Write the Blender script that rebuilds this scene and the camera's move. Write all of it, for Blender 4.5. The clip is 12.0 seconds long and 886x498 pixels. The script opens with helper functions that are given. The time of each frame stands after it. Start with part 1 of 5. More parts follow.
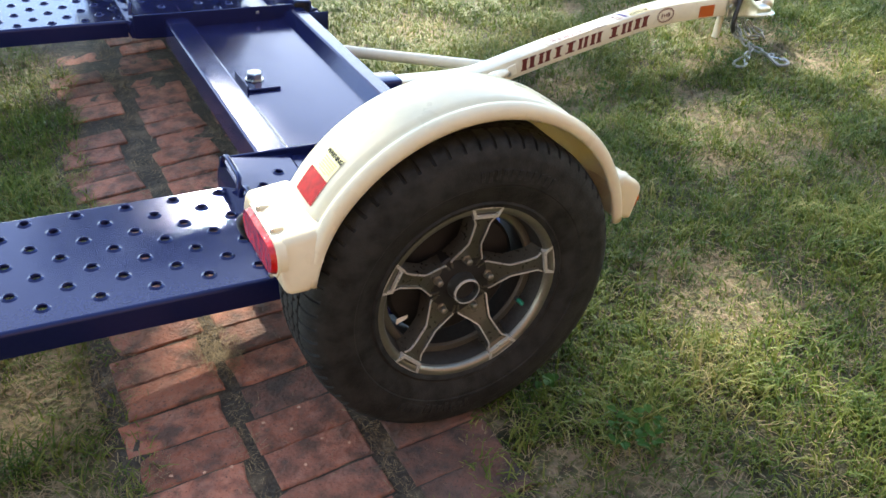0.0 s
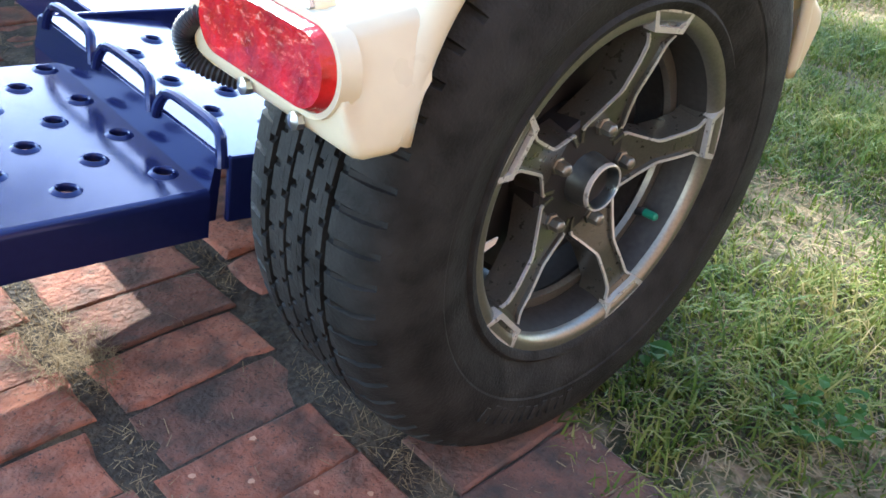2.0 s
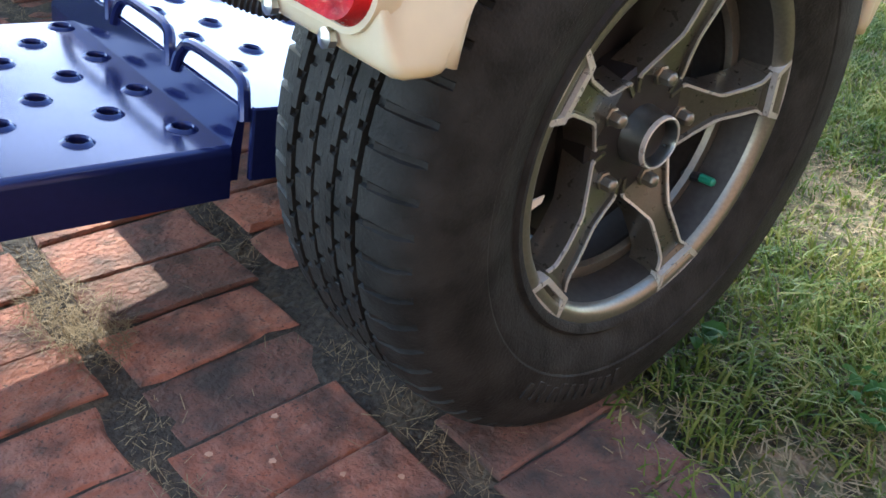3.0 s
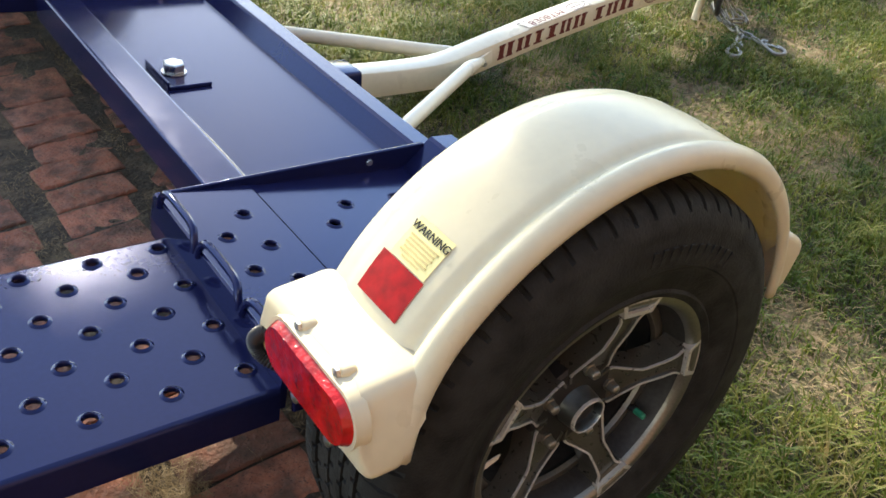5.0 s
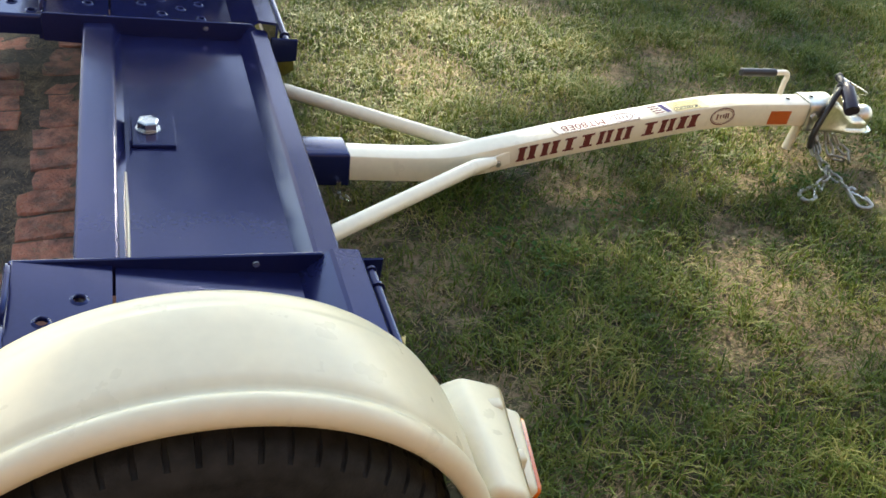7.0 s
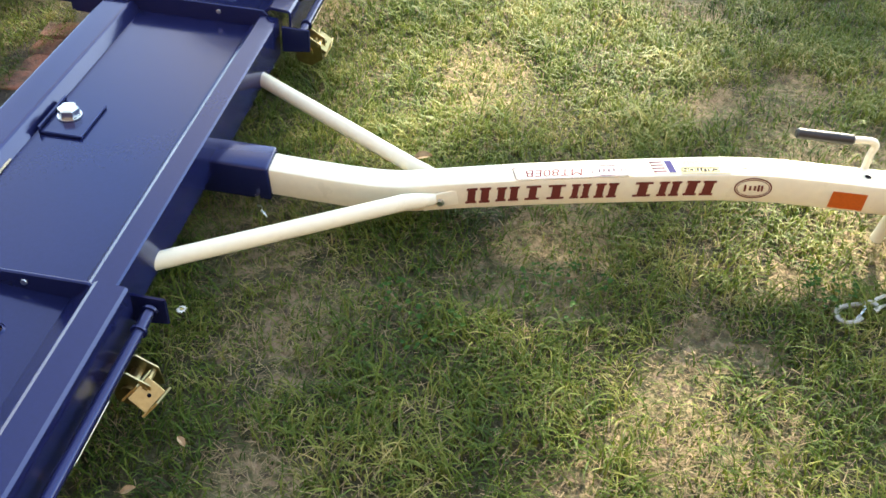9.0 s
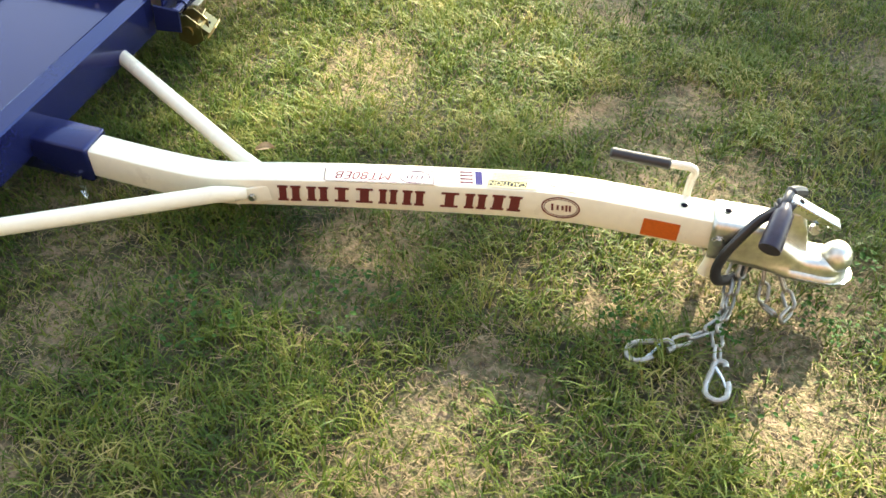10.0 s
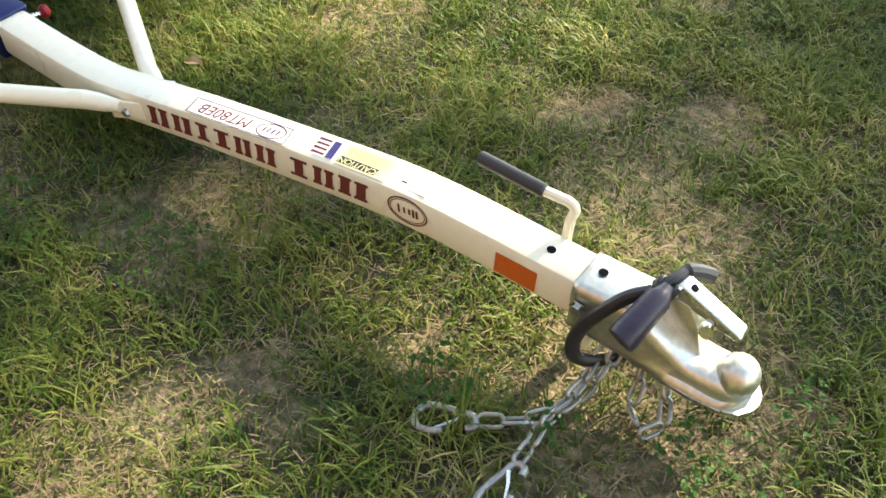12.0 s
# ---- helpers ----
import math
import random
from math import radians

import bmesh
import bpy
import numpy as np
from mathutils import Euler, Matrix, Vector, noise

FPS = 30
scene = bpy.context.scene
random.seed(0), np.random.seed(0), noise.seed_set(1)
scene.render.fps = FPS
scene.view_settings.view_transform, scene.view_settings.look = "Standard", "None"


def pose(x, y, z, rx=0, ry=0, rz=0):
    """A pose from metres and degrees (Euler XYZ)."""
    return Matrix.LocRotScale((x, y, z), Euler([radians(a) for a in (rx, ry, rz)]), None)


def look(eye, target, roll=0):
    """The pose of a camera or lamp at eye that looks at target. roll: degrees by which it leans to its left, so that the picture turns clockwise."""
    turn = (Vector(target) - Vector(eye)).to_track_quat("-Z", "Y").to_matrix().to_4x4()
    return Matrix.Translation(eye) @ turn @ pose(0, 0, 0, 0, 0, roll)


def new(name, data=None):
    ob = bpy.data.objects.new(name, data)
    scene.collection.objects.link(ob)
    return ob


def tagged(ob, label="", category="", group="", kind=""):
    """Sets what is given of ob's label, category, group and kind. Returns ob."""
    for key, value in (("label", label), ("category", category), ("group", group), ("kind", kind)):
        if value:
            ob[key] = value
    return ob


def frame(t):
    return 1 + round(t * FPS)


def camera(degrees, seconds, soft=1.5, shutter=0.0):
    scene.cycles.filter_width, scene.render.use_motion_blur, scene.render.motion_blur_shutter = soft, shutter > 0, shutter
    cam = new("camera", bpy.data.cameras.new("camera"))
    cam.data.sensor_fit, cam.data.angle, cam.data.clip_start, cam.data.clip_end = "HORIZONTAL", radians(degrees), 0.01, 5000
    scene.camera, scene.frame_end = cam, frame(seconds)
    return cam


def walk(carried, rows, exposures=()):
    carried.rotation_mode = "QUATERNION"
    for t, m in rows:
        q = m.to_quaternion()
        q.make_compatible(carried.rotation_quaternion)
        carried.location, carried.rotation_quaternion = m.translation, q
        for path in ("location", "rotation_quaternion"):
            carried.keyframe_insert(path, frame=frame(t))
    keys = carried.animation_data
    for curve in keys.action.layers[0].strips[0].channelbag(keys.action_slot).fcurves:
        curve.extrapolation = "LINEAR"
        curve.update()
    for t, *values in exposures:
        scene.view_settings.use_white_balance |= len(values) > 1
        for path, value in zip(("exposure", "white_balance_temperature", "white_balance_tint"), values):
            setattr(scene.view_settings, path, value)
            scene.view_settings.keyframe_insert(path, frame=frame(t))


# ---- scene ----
cam = camera(52.9, 12.0, soft=1.6)
PATH = [
    (0, (-0.632, -1.147, 1.333), (0.106, 0.32, 0.192), -0.2),
    (0.5, (-0.546, -0.922, 1.229), (0.134, 0.446, -0.061), 3.7),
    (1, (-0.561, -0.715, 1.033), (0.22, 0.613, -0.243), 8.5),
    (1.5, (-0.659, -0.542, 0.862), (0.355, 0.66, -0.374), 9.3),
    (2, (-0.677, -0.44, 0.735), (0.526, 0.738, -0.344), 7.3),
    (2.5, (-0.679, -0.407, 0.656), (0.516, 0.801, -0.398), 7.8),
    (2.7, (-0.672, -0.401, 0.647), (0.517, 0.806, -0.416), 7.6),
    (4.3, (-0.575, -0.502, 0.902), (0.441, 0.82, -0.203), 4.4),
    (4.5, (-0.565, -0.517, 0.965), (0.426, 0.813, -0.154), 4.9),
    (5, (-0.641, -0.479, 1.13), (0.36, 0.786, -0.053), 5.2),
    (5.5, (-0.683, -0.49, 1.313), (0.356, 0.756, 0.143), 2.2),
    (6, (-0.496, -0.591, 1.324), (0.263, 0.819, 0.125), 3.4),
    (6.5, (-0.24, -0.627, 1.312), (0.431, 0.849, 0.141), 4.1),
    (6.7, (-0.143, -0.601, 1.291), (0.531, 0.874, 0.121), 6.3),
    (8.3, (0.786, -0.49, 1.36), (0.705, 1.019, 0.05), 0.4),
    (8.5, (0.902, -0.409, 1.351), (0.883, 1.093, 0.031), 3.4),
    (9, (1.113, -0.279, 1.355), (0.878, 1.2, 0.029), -1.1),
    (9.5, (1.438, -0.215, 1.365), (1.05, 1.212, 0.017), -2.3),
    (10, (1.689, -0.066, 1.338), (1.286, 1.346, -0.02), -1.2),
    (10.5, (1.892, 0.087, 1.345), (1.389, 1.437, -0.042), -3.1),
    (11, (2.129, 0.204, 1.358), (1.427, 1.372, -0.106), -4.0),
    (11.5, (2.231, 0.371, 1.309), (1.483, 1.507, -0.158), -0.4),
    (12, (2.209, 0.549, 1.146), (1.369, 1.651, -0.297), -1.4),
]
EXPOSURES = [(0, 2.25, 6800, 6), (1, 2.42, 6400, 6), (1.5, 2.6, 6100, 6), (2, 2.88, 5850, 6), (2.5, 2.82, 5950, 6), (4.3, 2.0, 6300, 6), (5, 1.8, 7300, 8), (5.5, 1.60, 7300, 8), (6.5, 1.76, 7400, 8), (8.5, 2.38, 7800, 7), (9.5, 2.75, 7700, 5), (10.5, 2.4, 7700, 6), (11, 2.25, 7650, 6), (12, 2.2, 7700, 6)]
walk(cam, [(t, look(eye, target, roll)) for t, eye, target, roll in PATH], EXPOSURES)

# ---------- light ----------
SUN_TO = Vector((0.30, 1.05, 0.62)).normalized()
world = bpy.data.worlds.new("sky")
scene.world = world
world.use_nodes = True
wn = world.node_tree.nodes
sky = wn.new("ShaderNodeTexSky")
sky.sky_type = 'NISHITA'
sky.sun_disc = False
sky.sun_elevation = math.asin(SUN_TO.z)
sky.sun_rotation = math.atan2(SUN_TO.x, SUN_TO.y)
sky.dust_density, sky.ozone_density = 0.08, 1.6
wn["Background"].inputs["Strength"].default_value = 0.15
wl = world.node_tree.links
sky_co = wn.new("ShaderNodeTexCoord")
cloud = wn.new("ShaderNodeTexNoise")
cloud.inputs["Scale"].default_value, cloud.inputs["Detail"].default_value = 2.2, 6.0
cover = wn.new("ShaderNodeMapRange")
cover.inputs[1].default_value, cover.inputs[2].default_value = 0.44, 0.72
grey = wn.new("ShaderNodeRGBToBW")
lift = wn.new("ShaderNodeMath")
lift.operation = 'MULTIPLY'
lift.inputs[1].default_value = 1.5
blend = wn.new("ShaderNodeMix")
blend.data_type = 'RGBA'
wl.new(sky_co.outputs["Generated"], cloud.inputs["Vector"])
wl.new(cloud.outputs["Fac"], cover.inputs[0])
wl.new(sky.outputs["Color"], grey.inputs[0])
wl.new(grey.outputs[0], lift.inputs[0])
wl.new(cover.outputs[0], blend.inputs[0])
wl.new(sky.outputs["Color"], blend.inputs[6])
wl.new(lift.outputs[0], blend.inputs[7])
wl.new(blend.outputs[2], wn["Background"].inputs["Color"])
sun_data = bpy.data.lights.new("sun", 'SUN')
sun_data.energy, sun_data.angle, sun_data.color = 5.0, radians(0.55), (1.0, 0.93, 0.8)
sun = new("sun", sun_data)
sun.matrix_world = look(SUN_TO * 30, (0, 0, 0))

# ---------- materials ----------


def material(name, color, rough=0.5, metal=0.0, coat=0.0, grain=0.12, grain_size=60.0, stain=0.0, stain_color=(0.05, 0.04, 0.03),
             stain_size=4.0, bump=0.0, bump_size=200.0, spread=0.0, island=False, rough_var=0.1, ior=1.5, trans=0.0, sub=0.0, thru=0.0):
    """A principled material with fine grain, larger stains and bump, all at real size."""
    m = bpy.data.materials.new(name)
    m.use_nodes = True
    n, l = m.node_tree.nodes, m.node_tree.links
    p = n["Principled BSDF"]
    p.inputs["Metallic"].default_value = metal
    p.inputs["Coat Weight"].default_value = coat
    p.inputs["Coat Roughness"].default_value = 0.04
    p.inputs["IOR"].default_value = ior
    if sub:
        p.inputs["Subsurface Weight"].default_value = sub
        p.inputs["Subsurface Radius"].default_value = (0.02, 0.012, 0.005)
    tc = n.new("ShaderNodeTexCoord")

    def noise_tex(scale, detail=4.0):
        t = n.new("ShaderNodeTexNoise")
        t.inputs["Scale"].default_value, t.inputs["Detail"].default_value = scale, detail
        l.new(tc.outputs["Object"], t.inputs["Vector"])
        return t.outputs["Fac"]

    def mix(fac, a, b, kind='MIX'):
        x = n.new("ShaderNodeMix")
        x.data_type, x.blend_type = 'RGBA', kind
        for sock, v in ((x.inputs[0], fac), (x.inputs[6], a), (x.inputs[7], b)):
            if isinstance(v, (int, float)):
                sock.default_value = v
            elif isinstance(v, tuple):
                sock.default_value = (*v[:3], 1)
            else:
                l.new(v, sock)
        return x.outputs[2]

    def ramp(fac, lo, hi):
        r = n.new("ShaderNodeMapRange")
        r.inputs[1].default_value, r.inputs[2].default_value = lo, hi
        l.new(fac, r.inputs[0])
        return r.outputs[0]

    fine = noise_tex(grain_size)
    c = mix(ramp(fine, 0.3, 0.7), tuple(v * (1 - grain) for v in color), tuple(min(1, v * (1 + grain)) for v in color))
    if spread:
        o = n.new("ShaderNodeNewGeometry" if island else "ShaderNodeObjectInfo")
        h = n.new("ShaderNodeHueSaturation")
        r = ramp(o.outputs["Random Per Island" if island else "Random"], 0, 1)
        v = n.new("ShaderNodeMapRange")
        v.inputs[3].default_value, v.inputs[4].default_value = 1 - spread, 1 + spread
        l.new(r, v.inputs[0])
        l.new(v.outputs[0], h.inputs["Value"])
        l.new(c, h.inputs["Color"])
        c = h.outputs["Color"]
    if stain:
        s = ramp(noise_tex(stain_size, 6.0), 0.5, 0.68)
        mm = n.new("ShaderNodeMath")
        mm.operation = 'MULTIPLY'
        mm.inputs[1].default_value = stain
        l.new(s, mm.inputs[0])
        c = mix(mm.outputs[0], c, stain_color)
    l.new(c, p.inputs["Base Color"])
    rr = n.new("ShaderNodeMapRange")
    rr.inputs[3].default_value, rr.inputs[4].default_value = max(0.02, rough - rough_var), min(1, rough + rough_var)
    l.new(noise_tex(grain_size * 0.3), rr.inputs[0])
    l.new(rr.outputs[0], p.inputs["Roughness"])
    if trans:
        p.inputs["Transmission Weight"].default_value = trans
    if bump:
        b = n.new("ShaderNodeBump")
        b.inputs["Strength"].default_value, b.inputs["Distance"].default_value = 1.0, bump
        l.new(noise_tex(bump_size, 5.0), b.inputs["Height"])
        l.new(b.outputs[0], p.inputs["Normal"])
    if thru:
        tr = n.new("ShaderNodeBsdfTranslucent")
        tr.inputs["Color"].default_value = (0.95, 0.74, 0.32, 1)
        mx = n.new("ShaderNodeMixShader")
        mx.inputs[0].default_value = thru
        l.new(p.outputs[0], mx.inputs[1])
        l.new(tr.outputs[0], mx.inputs[2])
        l.new(mx.outputs[0], n["Material Output"].inputs["Surface"])
    return m


M_BLUE = material("navy_gloss_paint", (0.011, 0.0145, 0.066), 0.17, 0.24, coat=0.10, grain=0.06, grain_size=120, stain=0.10,
                  stain_color=(0.022, 0.027, 0.085), stain_size=3, rough_var=0.05)
M_BLUE.node_tree.nodes["Principled BSDF"].inputs["Specular Tint"].default_value = (0.62, 0.70, 1.0, 1)
M_BLUE.node_tree.nodes["Principled BSDF"].inputs["Coat Tint"].default_value = (0.8, 0.86, 1.0, 1)
M_CREAM = material("cream_plastic", (0.80, 0.73, 0.53), 0.30, grain=0.03, stain=0.06, stain_color=(0.6, 0.52, 0.36), bump=0.0002, bump_size=30, thru=0.20)
M_CREAMPAINT = material("cream_paint", (0.80, 0.735, 0.56), 0.3, coat=0.3, grain=0.03, stain=0.1, stain_color=(0.6, 0.53, 0.4), stain_size=9, bump=0.0002, bump_size=70)
M_RUBBER = material("black_rubber", (0.0165, 0.0168, 0.0160), 0.66, grain=0.5, grain_size=40, stain=0.55, stain_color=(0.036, 0.036, 0.034), stain_size=16, bump=0.0010, bump_size=300)
M_RUBBER.node_tree.nodes["Principled BSDF"].inputs["Specular IOR Level"].default_value = 0.22
M_ALU = material("machined_aluminium", (0.62, 0.60, 0.55), 0.30, 0.45, grain=0.08, grain_size=500)
M_GUN = material("gunmetal_paint", (0.110, 0.104, 0.086), 0.30, 0.6, coat=0.3, grain=0.12, grain_size=400)
M_GUNLIP = material("brushed_rim_lip", (0.25, 0.235, 0.195), 0.36, 0.8, grain=0.1, grain_size=300)
M_BARREL = material("dark_matt_barrel_paint", (0.030, 0.029, 0.026), 0.55, 0.2, grain=0.25, grain_size=150)
M_DARK = material("black_brake_drum", (0.012, 0.012, 0.013), 0.6, grain=0.2)
M_HUBCAP = material("dull_chromed_cap", (0.15, 0.155, 0.145), 0.30, 0.9, grain=0.15, grain_size=80, stain=0.4, stain_color=(0.09, 0.09, 0.08), stain_size=30)
M_CHROME = material("zinc_plated_steel", (0.60, 0.61, 0.60), 0.28, 1.0, grain=0.1, grain_size=120, stain=0.35, stain_color=(0.42, 0.41, 0.37), stain_size=25)
M_GALV = material("galvanised_steel", (0.66, 0.65, 0.58), 0.40, 1.0, grain=0.12, grain_size=90, stain=0.4, stain_color=(0.33, 0.31, 0.25), stain_size=18, bump=0.0004, bump_size=60)
M_CHAIN = material("dull_chain_steel", (0.33, 0.32, 0.29), 0.42, 0.9, grain=0.15, grain_size=150, stain=0.4, stain_color=(0.25, 0.22, 0.17), stain_size=40)
M_BRASS = material("yellow_zinc", (0.40, 0.33, 0.17), 0.34, 1.0, grain=0.15, grain_size=90, stain=0.5, stain_color=(0.36, 0.24, 0.09), stain_size=20)
M_RED = material("red_lens_plastic", (0.44, 0.005, 0.007), 0.16, coat=0.35, grain=0.5, grain_size=45, stain=0.5, stain_color=(0.60, 0.020, 0.014), stain_size=26, bump=0.004, bump_size=75)
M_REFLECT = material("red_reflective_tape", (0.33, 0.004, 0.006), 0.5, grain=0.4, grain_size=60, stain=0.4, stain_color=(0.50, 0.02, 0.02), stain_size=45)
M_REFLECT.node_tree.nodes["Principled BSDF"].inputs["Specular IOR Level"].default_value = 0.2
M_ORANGE = material("orange_reflective_tape", (0.50, 0.10, 0.015), 0.35, grain=0.12, grain_size=200)
M_AMBER = material("amber_lens", (0.6, 0.12, 0.01), 0.15, coat=0.6, grain=0.15)
M_YELLOW = material("yellow_label", (0.84, 0.74, 0.34), 0.38, grain=0.04)
M_PALE = material("pale_yellow_label", (0.76, 0.66, 0.34), 0.7, grain=0.04)
M_WHITE = material("white_label", (0.80, 0.76, 0.66), 0.7, grain=0.04)
M_INK = material("black_ink", (0.02, 0.02, 0.02), 0.8)
M_INKGREY = material("faded_brown_ink", (0.56, 0.44, 0.18), 0.5)
M_MAROON = material("maroon_vinyl", (0.13, 0.020, 0.015), 0.6, grain=0.08)
M_PURPLE = material("violet_ink", (0.060, 0.010, 0.040), 0.8)
M_FLAGBLUE = material("blue_ink", (0.035, 0.025, 0.14), 0.8)
M_FADED = material("faded_grey_blue_print", (0.42, 0.42, 0.50), 0.5, grain=0.2, grain_size=300)
M_FLAGRED = material("red_ink", (0.13, 0.010, 0.022), 0.8)
M_BLACKPL = material("black_plastic", (0.02, 0.019, 0.021), 0.42, grain=0.2, grain_size=80)
M_PLUG = material("violet_black_plastic", (0.022, 0.016, 0.032), 0.38, grain=0.2, grain_size=90)
M_GREEN = material("green_valve_cap", (0.02, 0.22, 0.13), 0.4)
# Pale colour that stands for sun spots on the bricks
M_SUNSPOT = material("pale_sun_spot", (0.56, 0.31, 0.20), 0.8, grain=0.2)
M_BARK = material("bark", (0.12, 0.085, 0.06), 0.9, grain=0.4, grain_size=30, bump=0.02, bump_size=14)
M_LEAF = material("tree_leaf", (0.06, 0.11, 0.025), 0.5, grain=0.2, grain_size=3, spread=0.35, island=True)


def brick_material(name, dark):
    """Worn red brick: two clay tones a brick, grey lichen bloom, sooty stains, pits."""
    m = bpy.data.materials.new(name)
    m.use_nodes = True
    n, l = m.node_tree.nodes, m.node_tree.links
    p = n["Principled BSDF"]
    p.inputs["Roughness"].default_value = 0.86
    tc = n.new("ShaderNodeTexCoord")
    oi = n.new("ShaderNodeObjectInfo")
    off = n.new("ShaderNodeVectorMath")
    off.operation = 'MULTIPLY_ADD'
    off.inputs[1].default_value = (13.0, 13.0, 13.0)
    l.new(oi.outputs["Random"], off.inputs[0])
    l.new(tc.outputs["Object"], off.inputs[2])

    def tex(scale, detail=5.0):
        t = n.new("ShaderNodeTexNoise")
        t.inputs["Scale"].default_value, t.inputs["Detail"].default_value = scale, detail
        l.new(off.outputs[0], t.inputs["Vector"])
        return t.outputs["Fac"]

    def span(fac, lo, hi, a=0.0, b=1.0):
        r = n.new("ShaderNodeMapRange")
        for k, v in zip((1, 2, 3, 4), (lo, hi, a, b)):
            r.inputs[k].default_value = v
        l.new(fac, r.inputs[0])
        return r.outputs[0]

    def mix(fac, a, b):
        x = n.new("ShaderNodeMix")
        x.data_type = 'RGBA'
        l.new(fac, x.inputs[0])
        for sock, v in ((x.inputs[6], a), (x.inputs[7], b)):
            if isinstance(v, tuple):
                sock.default_value = (*v, 1)
            else:
                l.new(v, sock)
        return x.outputs[2]
    c = mix(oi.outputs["Random"], (0.375, 0.122, 0.066), (0.290, 0.110, 0.072))
    c = mix(span(tex(60), 0.35, 0.7), c, (0.37, 0.155, 0.102))
    c = mix(span(tex(16), 0.52, 0.74, 0.0, 0.40), c, (0.30, 0.20, 0.165))
    c = mix(span(tex(19, 10.0), 0.42, 0.66, dark * 0.72, min(0.97, max(dark + 0.12, 0.78))), c, (0.040, 0.031, 0.026))
    h = n.new("ShaderNodeHueSaturation")
    w = n.new("ShaderNodeTexWhiteNoise")
    w.noise_dimensions = '1D'
    l.new(oi.outputs["Random"], w.inputs["W"])
    l.new(span(w.outputs["Value"], 0, 1, 0.72, 1.25), h.inputs["Value"])
    l.new(c, h.inputs["Color"])
    c = h.outputs["Color"]
    c = mix(span(tex(240, 2.0), 0.60, 0.7, 0.0, 0.75), c, (0.05, 0.035, 0.03))
    c = mix(span(tex(34, 4.0), 0.60, 0.70, 0.0, 0.55), c, (0.085, 0.062, 0.050))
    l.new(c, p.inputs["Base Color"])
    b = n.new("ShaderNodeBump")
    b.inputs["Distance"].default_value = 0.0062
    l.new(tex(110, 9.0), b.inputs["Height"])
    l.new(b.outputs[0], p.inputs["Normal"])
    return m


def ground_material():
    m = bpy.data.materials.new("lawn_soil")
    m.use_nodes = True
    n, l = m.node_tree.nodes, m.node_tree.links
    p = n["Principled BSDF"]
    p.inputs["Roughness"].default_value = 0.95
    tc = n.new("ShaderNodeTexCoord")

    def noise_tex(scale, detail=6.0):
        t = n.new("ShaderNodeTexNoise")
        t.inputs["Scale"].default_value, t.inputs["Detail"].default_value = scale, detail
        l.new(tc.outputs["Object"], t.inputs["Vector"])
        return t.outputs["Fac"]
    r1 = n.new("ShaderNodeValToRGB")
    r1.color_ramp.elements[0].position, r1.color_ramp.elements[0].color = 0.35, (0.075, 0.055, 0.034, 1)
    r1.color_ramp.elements[1].position, r1.color_ramp.elements[1].color = 0.68, (0.30, 0.205, 0.135, 1)
    e = r1.color_ramp.elements.new(0.5)
    e.color = (0.12, 0.115, 0.045, 1)
    l.new(noise_tex(38), r1.inputs[0])
    # Soil under the grass: extra dark, shade between blades put into its colour
    r2 = n.new("ShaderNodeValToRGB")
    r2.color_ramp.elements[0].position, r2.color_ramp.elements[0].color = 0.3, (0.022, 0.026, 0.010, 1)
    r2.color_ramp.elements[1].position, r2.color_ramp.elements[1].color = 0.7, (0.075, 0.062, 0.026, 1)
    l.new(noise_tex(22), r2.inputs[0])
    x = n.new("ShaderNodeMix")
    x.data_type = 'RGBA'
    worn = n.new("ShaderNodeAttribute")
    worn.attribute_name = "worn"
    edge = n.new("ShaderNodeMath")
    edge.operation = 'ADD'
    l.new(worn.outputs["Fac"], edge.inputs[0])
    l.new(noise_tex(14, 4.0), edge.inputs[1])
    mr = n.new("ShaderNodeMapRange")
    mr.inputs[1].default_value, mr.inputs[2].default_value = 0.66, 1.05
    l.new(edge.outputs[0], mr.inputs[0])
    l.new(mr.outputs[0], x.inputs[0])
    l.new(r2.outputs[0], x.inputs[6])
    l.new(r1.outputs[0], x.inputs[7])
    l.new(x.outputs[2], p.inputs["Base Color"])
    b = n.new("ShaderNodeBump")
    b.inputs["Distance"].default_value = 0.012
    l.new(noise_tex(90), b.inputs["Height"])
    l.new(b.outputs[0], p.inputs["Normal"])
    return m


